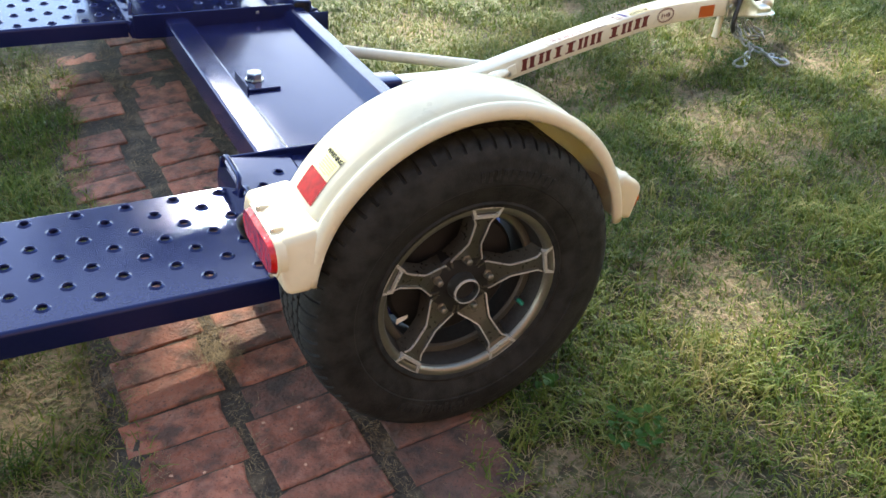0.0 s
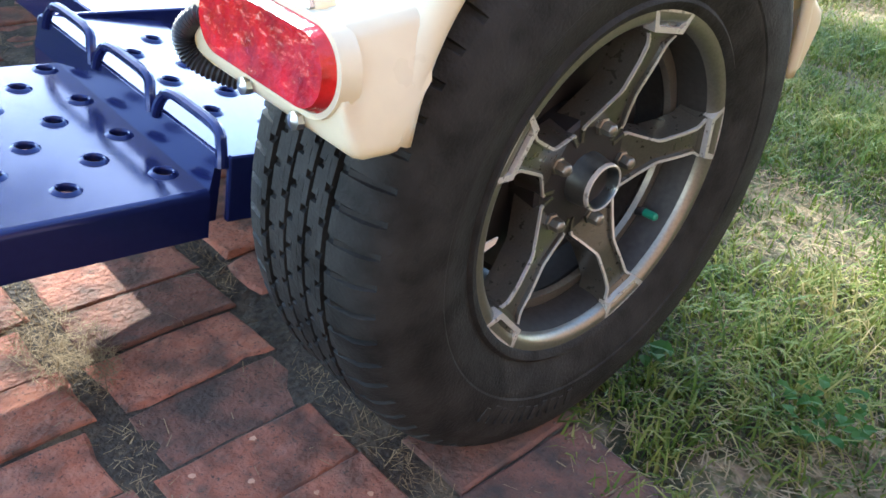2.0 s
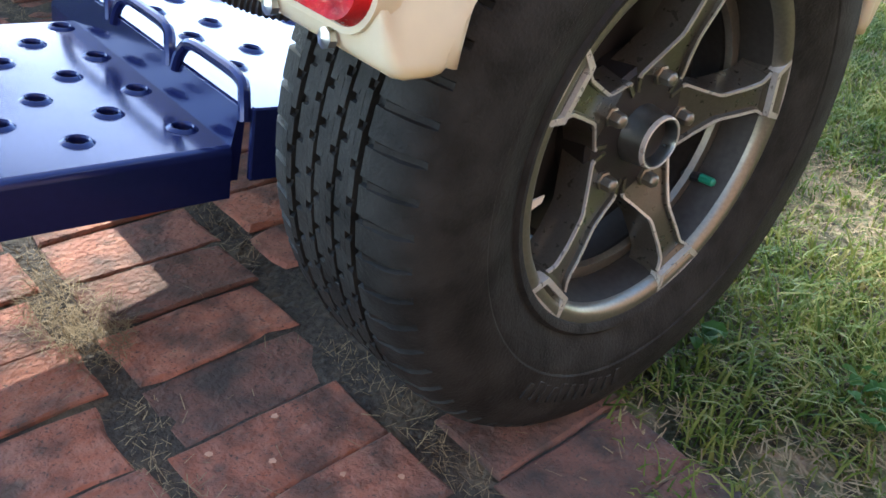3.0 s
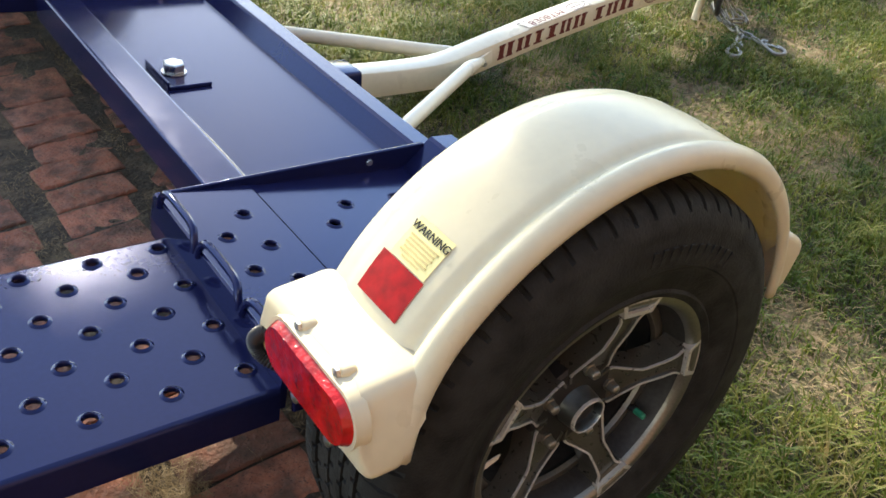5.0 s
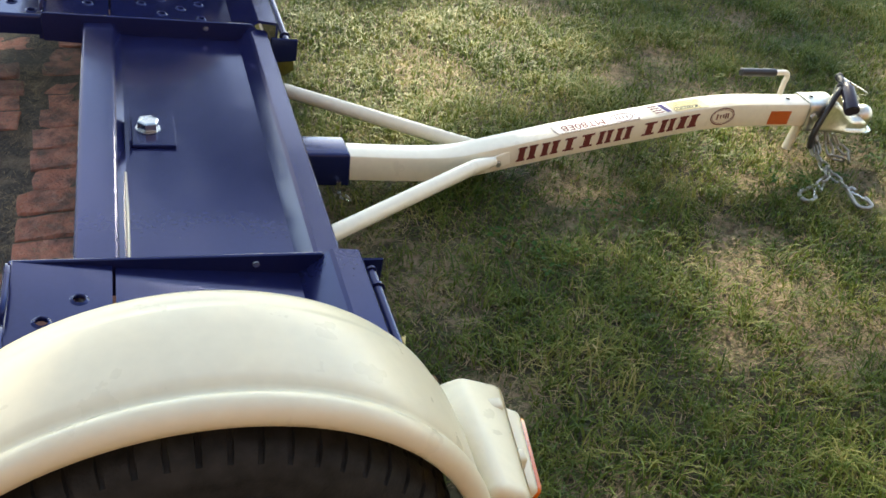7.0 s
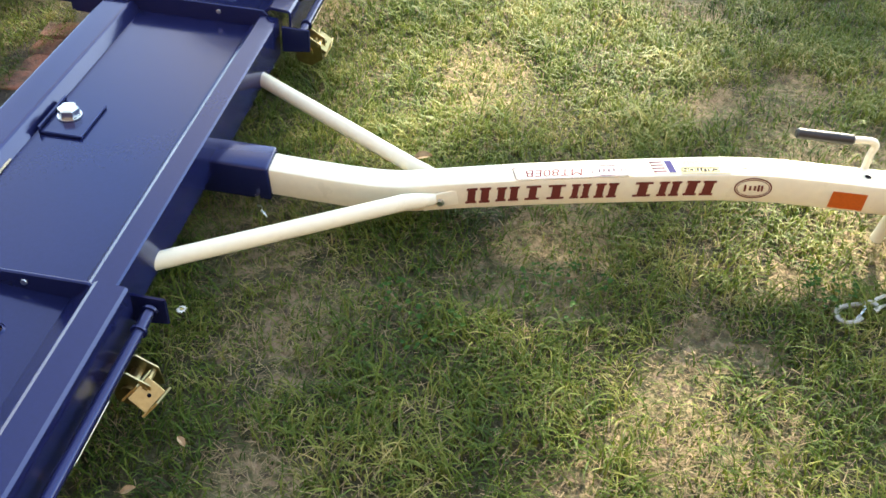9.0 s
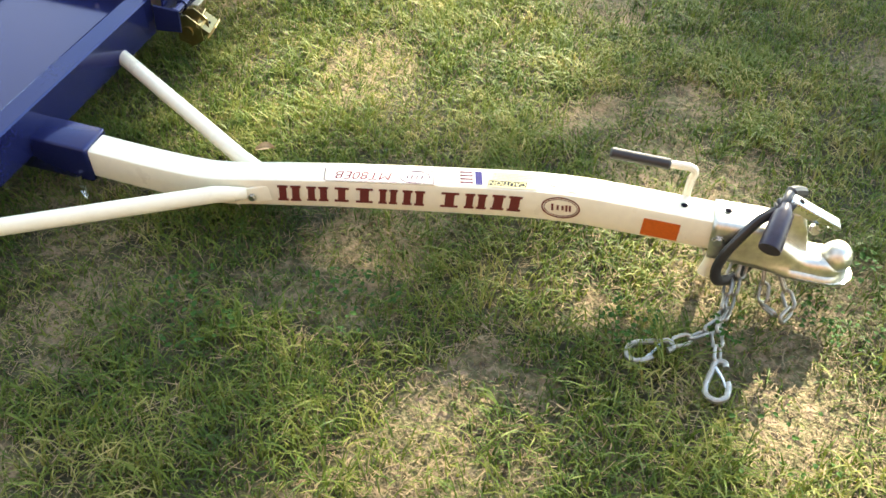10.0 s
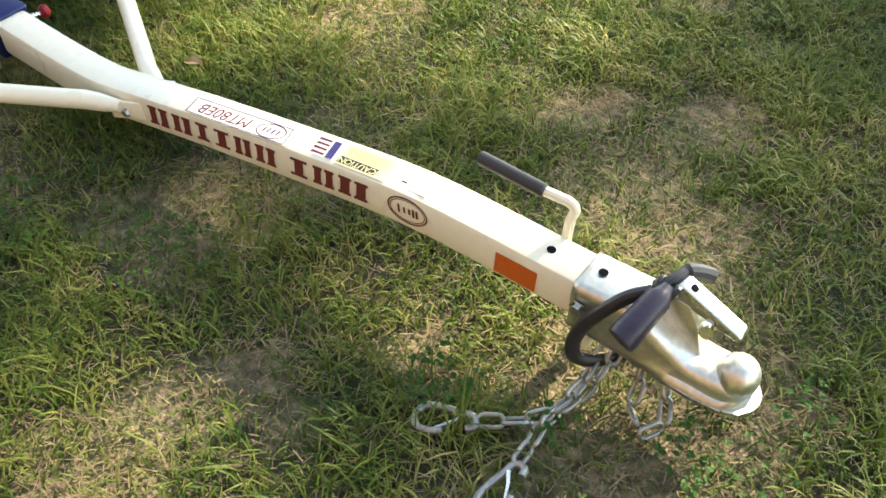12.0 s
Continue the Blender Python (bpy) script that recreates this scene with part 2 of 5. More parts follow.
def blade_material(name, stops, rough=0.55, through_light=0.38):
    """Grass: a colour for each blade, shifted by patches of the lawn; thin blades let some light through."""
    m = bpy.data.materials.new(name)
    m.use_nodes = True
    n, l = m.node_tree.nodes, m.node_tree.links
    p = n["Principled BSDF"]
    p.inputs["Roughness"].default_value = rough
    p.inputs["Specular IOR Level"].default_value = 0.22
    g = n.new("ShaderNodeNewGeometry")
    tc = n.new("ShaderNodeTexCoord")
    fac = g.outputs["Random Per Island"]
    for k, (scale, weight, shift) in enumerate(((2.6, 1.1, -0.36), (16.0, 1.0, -0.50))):
        t = n.new("ShaderNodeTexNoise")
        t.inputs["Scale"].default_value, t.inputs["Detail"].default_value = scale, 2.0
        l.new(tc.outputs["Object"], t.inputs["Vector"])
        a = n.new("ShaderNodeMath")
        a.operation = 'MULTIPLY_ADD'
        a.inputs[1].default_value = weight
        a.inputs[2].default_value = shift
        l.new(t.outputs["Fac"], a.inputs[0])
        s = n.new("ShaderNodeMath")
        s.operation = 'MULTIPLY_ADD' if k == 0 else 'ADD'
        s.use_clamp = k == 1
        l.new(fac, s.inputs[0])
        if k == 0:
            s.inputs[1].default_value = 0.5
            l.new(a.outputs[0], s.inputs[2])
        else:
            l.new(a.outputs[0], s.inputs[1])
        fac = s.outputs[0]
    r = n.new("ShaderNodeValToRGB")
    els = r.color_ramp.elements
    els[0].position, els[0].color = stops[0][0], (*stops[0][1], 1)
    els[1].position, els[1].color = stops[-1][0], (*stops[-1][1], 1)
    for pos, col in stops[1:-1]:
        e = els.new(pos)
        e.color = (*col, 1)
    l.new(s.outputs[0], r.inputs[0])
    l.new(r.outputs[0], p.inputs["Base Color"])
    tr = n.new("ShaderNodeBsdfTranslucent")
    l.new(r.outputs[0], tr.inputs["Color"])
    mx = n.new("ShaderNodeMixShader")
    mx.inputs[0].default_value = through_light
    l.new(p.outputs[0], mx.inputs[1])
    l.new(tr.outputs[0], mx.inputs[2])
    l.new(mx.outputs[0], n["Material Output"].inputs["Surface"])
    return m


M_BRICK = brick_material("fired_brick", 0.0)
M_BRICKDARK = brick_material("sooty_brick", 0.45)
M_BRICKMUD = brick_material("mud_caked_brick", 0.88)
M_GROUND = ground_material()
M_SOIL = material("joint_soil", (0.048, 0.037, 0.027), 0.95, grain=0.45, grain_size=120, stain=0.5, stain_color=(0.2, 0.15, 0.09), stain_size=14, bump=0.012, bump_size=90)
M_BLADE = blade_material("grass_blade", [(0.0, (0.030, 0.062, 0.011)), (0.3, (0.072, 0.120, 0.016)), (0.58, (0.142, 0.172, 0.029)),
                                         (0.8, (0.235, 0.235, 0.064)), (1.0, (0.41, 0.33, 0.14))], through_light=0.34)
M_STRAW = blade_material("dry_straw", [(0.0, (0.10, 0.070, 0.040)), (0.4, (0.24, 0.175, 0.10)), (1.0, (0.37, 0.285, 0.155))], 0.7, 0.1)
M_WEED = blade_material("clover_leaf", [(0.0, (0.022, 0.072, 0.012)), (1.0, (0.055, 0.125, 0.018))], 0.7, 0.3)

# ---------- mesh tools ----------


def finish(bm, mat, smooth=False):
    me = bpy.data.meshes.new("mesh")
    bmesh.ops.recalc_face_normals(bm, faces=bm.faces)
    bm.to_mesh(me)
    bm.free()
    for mm in (mat if isinstance(mat, (list, tuple)) else [mat]):
        me.materials.append(mm)
    if smooth:
        me.polygons.foreach_set("use_smooth", [True] * len(me.polygons))
        me.set_sharp_from_angle(angle=radians(smooth if smooth is not True else 35))
    return me


def part(name, bm, mat, parent=None, label="", smooth=False):
    ob = new(name, bm if isinstance(bm, bpy.types.Mesh) else finish(bm, mat, smooth))
    if parent is not None:
        ob.parent = parent
    if label:
        tagged(ob, label)
    return ob


def box(bm, lo, hi, bevel=0.0, seg=2, m=None):
    r = bmesh.ops.create_cube(bm, size=1.0)
    vs = r["verts"]
    for v in vs:
        v.co = Vector([lo[i] + (v.co[i] + 0.5) * (hi[i] - lo[i]) for i in range(3)])
    if bevel:
        es = list({e for v in vs for e in v.link_edges})
        out = bmesh.ops.bevel(bm, geom=es, offset=bevel, segments=seg, affect='EDGES', profile=0.5)
        vs = list({v for f in out["faces"] for v in f.verts} | {v for v in vs if v.is_valid})
    if m is not None:
        bmesh.ops.transform(bm, matrix=m, verts=[v for v in vs if v.is_valid])
    return bm


def prism(bm, poly, y0, y1, bevel=0.0, seg=2):
    """A profile in (x, z), carried from y0 to y1."""
    a = [bm.verts.new((x, y0, z)) for x, z in poly]
    b = [bm.verts.new((x, y1, z)) for x, z in poly]
    k = len(poly)
    fs = [bm.faces.new(a), bm.faces.new(list(reversed(b)))]
    for i in range(k):
        fs.append(bm.faces.new((a[i], b[i], b[(i + 1) % k], a[(i + 1) % k])))
    if bevel:
        es = list({e for f in fs for e in f.edges})
        bmesh.ops.bevel(bm, geom=es, offset=bevel, segments=seg, affect='EDGES', profile=0.5)
    return bm


def tube(bm, pts, radius, sides=12, closed=False, squash=1.0):
    """A round bar along points; radius one number or one a point."""
    pts = [Vector(p) for p in pts]
    k = len(pts)
    rings = []
    up = None
    for i, p in enumerate(pts):
        a = pts[(i - 1) % k] if (closed or i > 0) else p
        b = pts[(i + 1) % k] if (closed or i < k - 1) else p
        d = (b - a).normalized()
        if up is None:
            up = Vector((0, 0, 1)) if abs(d.z) < 0.9 else Vector((1, 0, 0))
        side = d.cross(up).normalized()
        up = side.cross(d).normalized()
        r = radius[i] if isinstance(radius, (list, tuple)) else radius
        rings.append([bm.verts.new(p + (side * math.cos(2 * math.pi * j / sides) + up * squash * math.sin(2 * math.pi * j / sides)) * r) for j in range(sides)])
    for i in range(k if closed else k - 1):
        a, b = rings[i], rings[(i + 1) % k]
        for j in range(sides):
            bm.faces.new((a[j], a[(j + 1) % sides], b[(j + 1) % sides], b[j]))
    if not closed:
        bm.faces.new(list(reversed(rings[0])))
        bm.faces.new(rings[-1])
    return bm


def smooth_line(pts, steps=6):
    """A Catmull-Rom line through points."""
    pts = [Vector(p) for p in pts]
    out = []
    for i in range(len(pts) - 1):
        p0, p1, p2, p3 = pts[max(i - 1, 0)], pts[i], pts[i + 1], pts[min(i + 2, len(pts) - 1)]
        for s in range(steps):
            t = s / steps
            out.append(0.5 * ((2 * p1) + (p2 - p0) * t + (2 * p0 - 5 * p1 + 4 * p2 - p3) * t * t + (3 * p1 - p0 - 3 * p2 + p3) * t ** 3))
    out.append(pts[-1])
    return out


def lathe(bm, prof, n=64, centre=(0, 0, 0), closed=False):
    """A profile of (y, r) turned round the y axis."""
    cx, cy, cz = centre
    rings = []
    for i in range(n):
        a = 2 * math.pi * i / n
        rings.append([bm.verts.new((cx + r * math.cos(a), cy + y, cz + r * math.sin(a))) for y, r in prof])
    k = len(prof)
    for i in range(n):
        a, b = rings[i], rings[(i + 1) % n]
        for j in range(k if closed else k - 1):
            bm.faces.new((a[j], a[(j + 1) % k], b[(j + 1) % k], b[j]))
    return bm


def text_mesh(body, size, m, extrude=0.0004):
    cu = bpy.data.curves.new("text", 'FONT')
    cu.body, cu.size, cu.extrude, cu.align_x, cu.align_y = body, size, extrude, 'CENTER', 'CENTER'
    ob = bpy.data.objects.new("text", cu)
    me = bpy.data.meshes.new_from_object(ob)
    bpy.data.objects.remove(ob)
    me.transform(m)
    return me


def basis(origin, ex, ey):
    ex, ey = Vector(ex).normalized(), Vector(ey)
    ez = ex.cross(ey).normalized()
    ey = ez.cross(ex)
    return Matrix(((ex.x, ey.x, ez.x, origin[0]), (ex.y, ey.y, ez.y, origin[1]), (ex.z, ey.z, ez.z, origin[2]), (0, 0, 0, 1)))


# ---------- the dolly's own frame: nose down by PITCH about (0, z = .25) ----------
PITCH = 5.0
CP, SP = math.cos(radians(PITCH)), math.sin(radians(PITCH))
MID = 1.334
dolly = new("tow_dolly")
dolly.matrix_world = pose(0, 0, 0.25, 0, PITCH, 0)
tagged(dolly, "navy steel car tow dolly with cream fenders and cream tongue", "trailer")


def loc(x, z):
    """World x, z in the dolly's frame."""
    z -= 0.25
    return x * CP - z * SP, x * SP + z * CP


def loc3(x, y, z):
    u, w = loc(x, z)
    return (u, y, w)


def side(y, far):
    return 2 * MID - y if far else y


# ---------- ground ----------


def patchy(x, y, scale, seed):
    """A cheap smooth noise, 0 to 1."""
    r = np.random.default_rng(seed)
    s = np.zeros_like(x)
    for i in range(7):
        a, f, p = r.uniform(0, 2 * np.pi), scale * r.uniform(0.6, 1.8), r.uniform(0, 6.28)
        s += np.sin((x * np.cos(a) + y * np.sin(a)) * f + p)
    return 0.5 + s / 7


def bare(x, y):
    """How bare the lawn is, 0 to 1: worn spots and thin patches."""
    b = np.clip((patchy(x, y, 5.5, 4) - 0.60) * 2.6, 0, 0.55)
    for cx, cy, rad in ((1.36, 0.89, 0.11), (1.45, 1.03, 0.09), (1.65, 1.23, 0.10), (1.53, 1.95, 0.13), (1.76, 2.09, 0.12), (1.89, 1.69, 0.16), (2.06, 1.05, 0.20), (1.20, 0.62, 0.07), (1.34, 0.70, 0.08), (0.62, 0.57, 0.11),
                        (1.39, 0.53, 0.09), (1.55, 1.00, 0.08), (1.88, 1.30, 0.09), (1.28, 0.78, 0.07), (1.58, 0.80, 0.07), (0.02, -0.05, 0.08), (0.10, -0.19, 0.09), (0.20, -0.34, 0.12), (2.25, 0.62, 0.22), (-0.79, 0.40, 0.22), (-0.80, 0.10, 0.25)):
        ring = 1.0 + 0.9 * (patchy(x, y, 22.0, 13) - 0.5)
        b = np.maximum(b, np.clip(1.15 - np.hypot(x - cx, y - cy) / (rad * ring), 0, 0.88))
    return np.clip(b * (0.62 + 0.7 * patchy(x, y, 38.0, 17)), 0, 0.92)


bm = bmesh.new()
xs = [-2500, -60, -8, -4] + [-2 + 0.07 * i for i in range(87)] + [5, 7, 14, 60, 2500]
ys = [-2500, -60, -8, -4] + [-1.5 + 0.07 * i for i in range(79)] + [5, 7, 10, 16, 60, 2500]
grid = [[bm.verts.new((x, y, -0.022 + (0.006 * noise.noise(Vector((x * 1.3, y * 1.3, 0.0))) if abs(x) < 12 and abs(y) < 14 else 0))) for x in xs] for y in ys]
for j in range(len(ys) - 1):
    for i in range(len(xs) - 1):
        bm.faces.new((grid[j][i], grid[j][i + 1], grid[j + 1][i + 1], grid[j + 1][i]))
ground = part("ground", bm, M_GROUND, smooth=True)
worn = ground.data.attributes.new("worn", 'FLOAT', 'POINT')
spots = np.array([v.co for v in ground.data.vertices])
near = (spots[:, 0] > -2.1) & (spots[:, 0] < 4.2) & (spots[:, 1] > -1.6) & (spots[:, 1] < 4.2)
worn.data.foreach_set("value", np.where(near, bare(spots[:, 0], spots[:, 1]), 0.22).astype(np.float32))
tagged(ground, "thin lawn soil with dry thatch and bare patches", "ground", kind="structure")

# ---------- unseen dark wall behind the walk, added to block sky light from -y ---
bm = bmesh.new()
box(bm, (-9, -4.3, -0.1), (10, -4.0, 4.6))
wall = part("wall_south", bm, material("dark_light_blocking_wall", (0.12, 0.07, 0.05), 0.9, grain=0.3, grain_size=20, stain=0.4, stain_size=2))
tagged(wall, "plain dark wall added out of view to darken faces towards it", "wall", kind="structure")

# ---------- wheels ----------
TYRE_R = 0.319


def tyre_mesh():
    bm = bmesh.new()
    blocks = 66
    R = TYRE_R
    ribs = [0.012, 0.0430, 0.0495, 0.0710, 0.0755, 0.0985, 0.1030, 0.1250, 0.1315, 0.162]
    tread = []
    for i, y in enumerate(ribs):
        tread.append((y, R - 0.009 if i in (0, 9) else R - 0.0025 * abs(y - 0.087) / 0.05, 1))
    prof = [(0.020, 0.176, 0), (0.004, 0.180, 0), (-0.004, 0.188, 0), (-0.006, 0.194, 0), (-0.003, 0.198, 0), (-0.008, 0.210, 0), (-0.0135, 0.228, 0), (-0.0145, 0.232, 0), (-0.0145, 0.235, 0), (-0.016, 0.237, 0),
            (-0.0165, 0.252, 0), (-0.014, 0.270, 0), (-0.011, 0.281, 0), (-0.011, 0.284, 0), (-0.0075, 0.292, 0), (-0.0035, 0.300, 0), (0.003, 0.3075, 2), (0.012, R - 0.0055, 2)]
    for i in range(1, len(ribs) - 1, 2):
        y0, y1 = ribs[i], ribs[i + 1]
        prof += [(y0 - 0.0085, R - 0.001, 1), (y0 - 0.0075, R - 0.001, 3), (y0, R - 0.001, 3), (y0 + 0.0006, R - 0.008, 0), (y1 - 0.0006, R - 0.008, 0), (y1, R - 0.001, 4), (y1 + 0.0065, R - 0.001, 4), (y1 + 0.0075, R - 0.001, 1)]
    prof += [(0.162, R - 0.0055, 2), (0.171, 0.3075, 2), (0.1775, 0.300, 2), (0.182, 0.291, 0), (0.188, 0.25, 0), (0.184, 0.212, 0), (0.172, 0.19, 0), (0.156, 0.176, 0)]
    rings = []
    for b in range(blocks):
        for s, cut in ((0.0, 0), (0.76, 0), (0.80, 1), (0.96, 1)):
            ring = []
            for j, (y, r, kind) in enumerate(prof):
                phase = (0.5 if kind == 4 else 0.0) + (0.25 if kind in (3, 4) and 0.047 < y < 0.110 else 0)
                a = 2 * math.pi * (b + s + phase) / blocks
                d = 0.0
                if cut and kind == 2:
                    d = 0.0055
                if cut and kind in (3, 4):
                    d = 0.0045
                ring.append(bm.verts.new(((r - d) * math.cos(a), y, (r - d) * math.sin(a))))
            rings.append(ring)
    k = len(prof)
    for i in range(len(rings)):
        a, b = rings[i], rings[(i + 1) % len(rings)]
        for j in range(k - 1):
            bm.faces.new((a[j], a[j + 1], b[j + 1], b[j]))
    return finish(bm, M_RUBBER, 28)


TYRE_MESH = tyre_mesh()


def spoke_meshes(angle):
    """One spoke: dark recessed face and body, and its bright machined edges and tip pad."""
    rows = [(0.040, 0.027, 0.034), (0.054, 0.033, 0.033), (0.058, 0.0335, 0.032), (0.076, 0.0245, 0.026), (0.097, 0.0150, 0.0185), (0.103, 0.0142, 0.0165), (0.130, 0.0150, 0.0098), (0.148, 0.0160, 0.0068), (0.153, 0.0180, 0.0060), (0.160, 0.0235, 0.0050)]
    ca, sa = math.cos(angle), math.sin(angle)

    def at(r, t, y):
        return (r * ca - t * sa, y, r * sa + t * ca)
    bm = bmesh.new()
    prev = None
    for r, h, y in rows:
        ring = [bm.verts.new(at(r, t, yy)) for t, yy in ((-h, y), (-h + 0.004, y + 0.0), (-h + 0.0045, y + 0.0035), (h - 0.0045, y + 0.0035), (h - 0.004, y), (h, y), (h + 0.004, y + 0.035), (-h - 0.004, y + 0.035))]
        if prev:
            for j in range(8):
                bm.faces.new((prev[j], prev[(j + 1) % 8], ring[(j + 1) % 8], ring[j]))
        else:
            bm.faces.new(ring)
        prev = ring
    bm.faces.new(list(reversed(prev)))
    # outer knuckle that carries the tip pad
    prev = None
    for r, h, y in ((0.157, 0.0225, 0.0085), (0.166, 0.0245, 0.0045), (0.172, 0.0275, 0.0022), (0.183, 0.0325, 0.0022)):
        ring = [bm.verts.new(at(r, t, yy)) for t, yy in ((-h, y), (h, y), (h + 0.003, y + 0.03), (-h - 0.003, y + 0.03))]
        if prev:
            for j in range(4):
                bm.faces.new((prev[j], prev[(j + 1) % 4], ring[(j + 1) % 4], ring[j]))
        else:
            bm.faces.new(ring)
        prev = ring
    bm.faces.new(list(reversed(prev)))
    body = finish(bm, M_GUN, 40)
    bm = bmesh.new()
    for s in (-1, 1):
        prev = None
        for r, h, y in rows[1:]:
            ring = [bm.verts.new(at(r, s * t, yy)) for t, yy in ((h + 0.0004, y + 0.002), (h + 0.0004, y - 0.0012), (h - 0.0025, y - 0.0012), (h - 0.0025, y + 0.002))]
            if prev:
                for j in range(4):
                    bm.faces.new((prev[j], prev[(j + 1) % 4], ring[(j + 1) % 4], ring[j]))
            else:
                bm.faces.new(ring)
            prev = ring
        bm.faces.new(list(reversed(prev)))
    # trapezoid frame at the tip
    o = [(0.163, -0.0245), (0.163, 0.0245), (0.1885, 0.0365), (0.1885, -0.0365)]
    i_ = [(0.1685, -0.020), (0.1685, 0.020), (0.1825, 0.0275), (0.1825, -0.0275)]
    vo = [bm.verts.new(at(r, t, -0.0012)) for r, t in o]
    vi = [bm.verts.new(at(r, t, -0.0012)) for r, t in i_]
    wo = [bm.verts.new(at(r, t, 0.012)) for r, t in o]
    wi = [bm.verts.new(at(r, t, 0.004)) for r, t in i_]
    for j in range(4):
        q = (j + 1) % 4
        bm.faces.new((vo[j], vo[q], vi[q], vi[j]))
        bm.faces.new((vo[j], vo[q], wo[q], wo[j]))
        bm.faces.new((vi[j], vi[q], wi[q], wi[j]))
    edge = finish(bm, M_ALU)
    return body, edge


SPOKES = [spoke_meshes(radians(79 + PITCH - 72 * i)) for i in range(5)]


def build_wheel(far):
    u, w = loc(0.0, 0.32)
    y = side(0.0, far)
    bm = bmesh.new()
    lathe(bm, [(0.011, 0.1690), (0.006, 0.1705), (0.0015, 0.1740), (-0.0005, 0.1775), (-0.001, 0.1815), (-0.001, 0.1875), (0.001, 0.190), (0.006, 0.189), (0.012, 0.180)], 96)
    wheel = part("wheel", bm, M_GUNLIP, dolly, "five-spoke aluminium trailer wheel with machined edges", True)
    wheel.matrix_local = pose(u, y, w, 0, 0, 180 if far else 0)
    tyre = part("tyre", TYRE_MESH, None, wheel, "worn black ribbed trailer tyre")
    for k in range(22):
        a = radians(58 + 3.4 * k) if k < 11 else radians(238 + 3.4 * (k - 11))
        bm = bmesh.new()
        box(bm, (-0.0042, -0.0012, -0.011 + 0.002 * (k % 3)), (0.0042, 0.0012, 0.011), 0.0006, 1)
        bar = part("moulded_bar", bm, M_RUBBER, tyre)
        bar.matrix_local = Matrix.Translation((0.255 * math.cos(a), -0.0158, 0.255 * math.sin(a))) @ pose(0, 0, 0, 0, 90 - math.degrees(a), 0)
    bm = bmesh.new()
    lathe(bm, [(0.010, 0.1700), (0.016, 0.168), (0.024, 0.165), (0.05, 0.162), (0.053, 0.158), (0.058, 0.152), (0.085, 0.150), (0.165, 0.160), (0.175, 0.176)], 96)
    part("barrel", bm, M_BARREL, wheel, smooth=True)
    bm = bmesh.new()
    lathe(bm, [(0.046, 0.1635), (0.0435, 0.159), (0.0435, 0.1485), (0.05, 0.146)], 96)
    part("inner_ring", bm, M_GUNLIP, wheel, smooth=True)
    bm = bmesh.new()
    lathe(bm, [(0.075, 0.0), (0.075, 0.128), (0.080, 0.135), (0.13, 0.137), (0.13, 0.0)], 64)
    part("brake_drum", bm, M_DARK, wheel, smooth=True)
    for body, edge in SPOKES:
        s = part("spoke", body, None, wheel)
    for body, edge in SPOKES:
        part("machined_edge", edge, None, wheel)
    bm = bmesh.new()
    lathe(bm, [(0.036, 0.0), (0.036, 0.066), (0.040, 0.070), (0.075, 0.070)], 48)
    part("hub", bm, M_DARK, wheel, smooth=True)
    bm = bmesh.new()
    lathe(bm, [(0.048, 0.032), (0.040, 0.0315), (0.036, 0.029), (0.012, 0.0262), (0.009, 0.0254), (0.009, 0.0228), (0.0115, 0.0218), (0.022, 0.0208), (0.024, 0.0)], 48)
    part("hub_cap", bm, M_HUBCAP, wheel, "chromed hub cap with an open centre", True)
    bm = bmesh.new()
    lathe(bm, [(0.013, 0.0265), (0.0085, 0.0258), (0.0080, 0.0250), (0.0082, 0.0239), (0.0115, 0.0228)], 48)
    part("cap_rim", bm, M_ALU, wheel, "bright worn rim of the hub cap", True)
    bm = bmesh.new()
    lathe(bm, [(0.0215, 0.0), (0.0195, 0.013), (0.021, 0.0206)], 32)
    part("cap_plug", bm, M_BLACKPL, wheel, smooth=True)
    for i in range(5):
        a = radians(79 + PITCH - 72 * i)
        bm = bmesh.new()
        lathe(bm, [(0.036, 0.0095), (0.032, 0.0095), (0.031, 0.0076), (0.022, 0.0073), (0.0195, 0.0062), (0.0182, 0.0035), (0.0178, 0.0)], 6)
        nut = part("lug_nut", bm, M_GUNLIP, wheel, smooth=50)
        nut.location = (0.057 * math.cos(a), 0, 0.057 * math.sin(a))
    if not far:
        v = Vector(loc3(0.128, 0.026, 0.240)) - Vector((u, 0, w))
        bm = bmesh.new()
        tube(bm, [v + Vector((0.004, 0.03, -0.008)), v + Vector((0, 0.006, 0))], 0.0055, 10)
        part("valve_stem", bm, M_BLACKPL, wheel, smooth=True)
        bm = bmesh.new()
        tube(bm, [v + Vector((0, 0.006, 0)), v + Vector((-0.0005, -0.009, 0.001)), v + Vector((-0.0005, -0.011, 0.001))], [0.005, 0.0047, 0.003], 10)
        part("valve_cap", bm, M_GREEN, wheel, "green plastic valve cap", True)
        c = Vector(loc3(-0.118, 0.046, 0.272)) - Vector((u, 0, w))
        bm = bmesh.new()
        vs = [bm.verts.new(c + Vector(d)) for d in ((-0.012, 0, 0.002), (0.012, 0, 0.006), (0.010, 0, -0.001), (-0.012, 0, -0.010))]
        vb = [bm.verts.new(v.co + Vector((0, 0.002, 0))) for v in vs]
        bm.faces.new(vs)
        bm.faces.new(list(reversed(vb)))
        for i in range(4):
            bm.faces.new((vs[i], vs[(i + 1) % 4], vb[(i + 1) % 4], vb[i]))
        part("balance_weight", bm, M_WHITE, wheel)
    return wheel


build_wheel(False)
build_wheel(True)

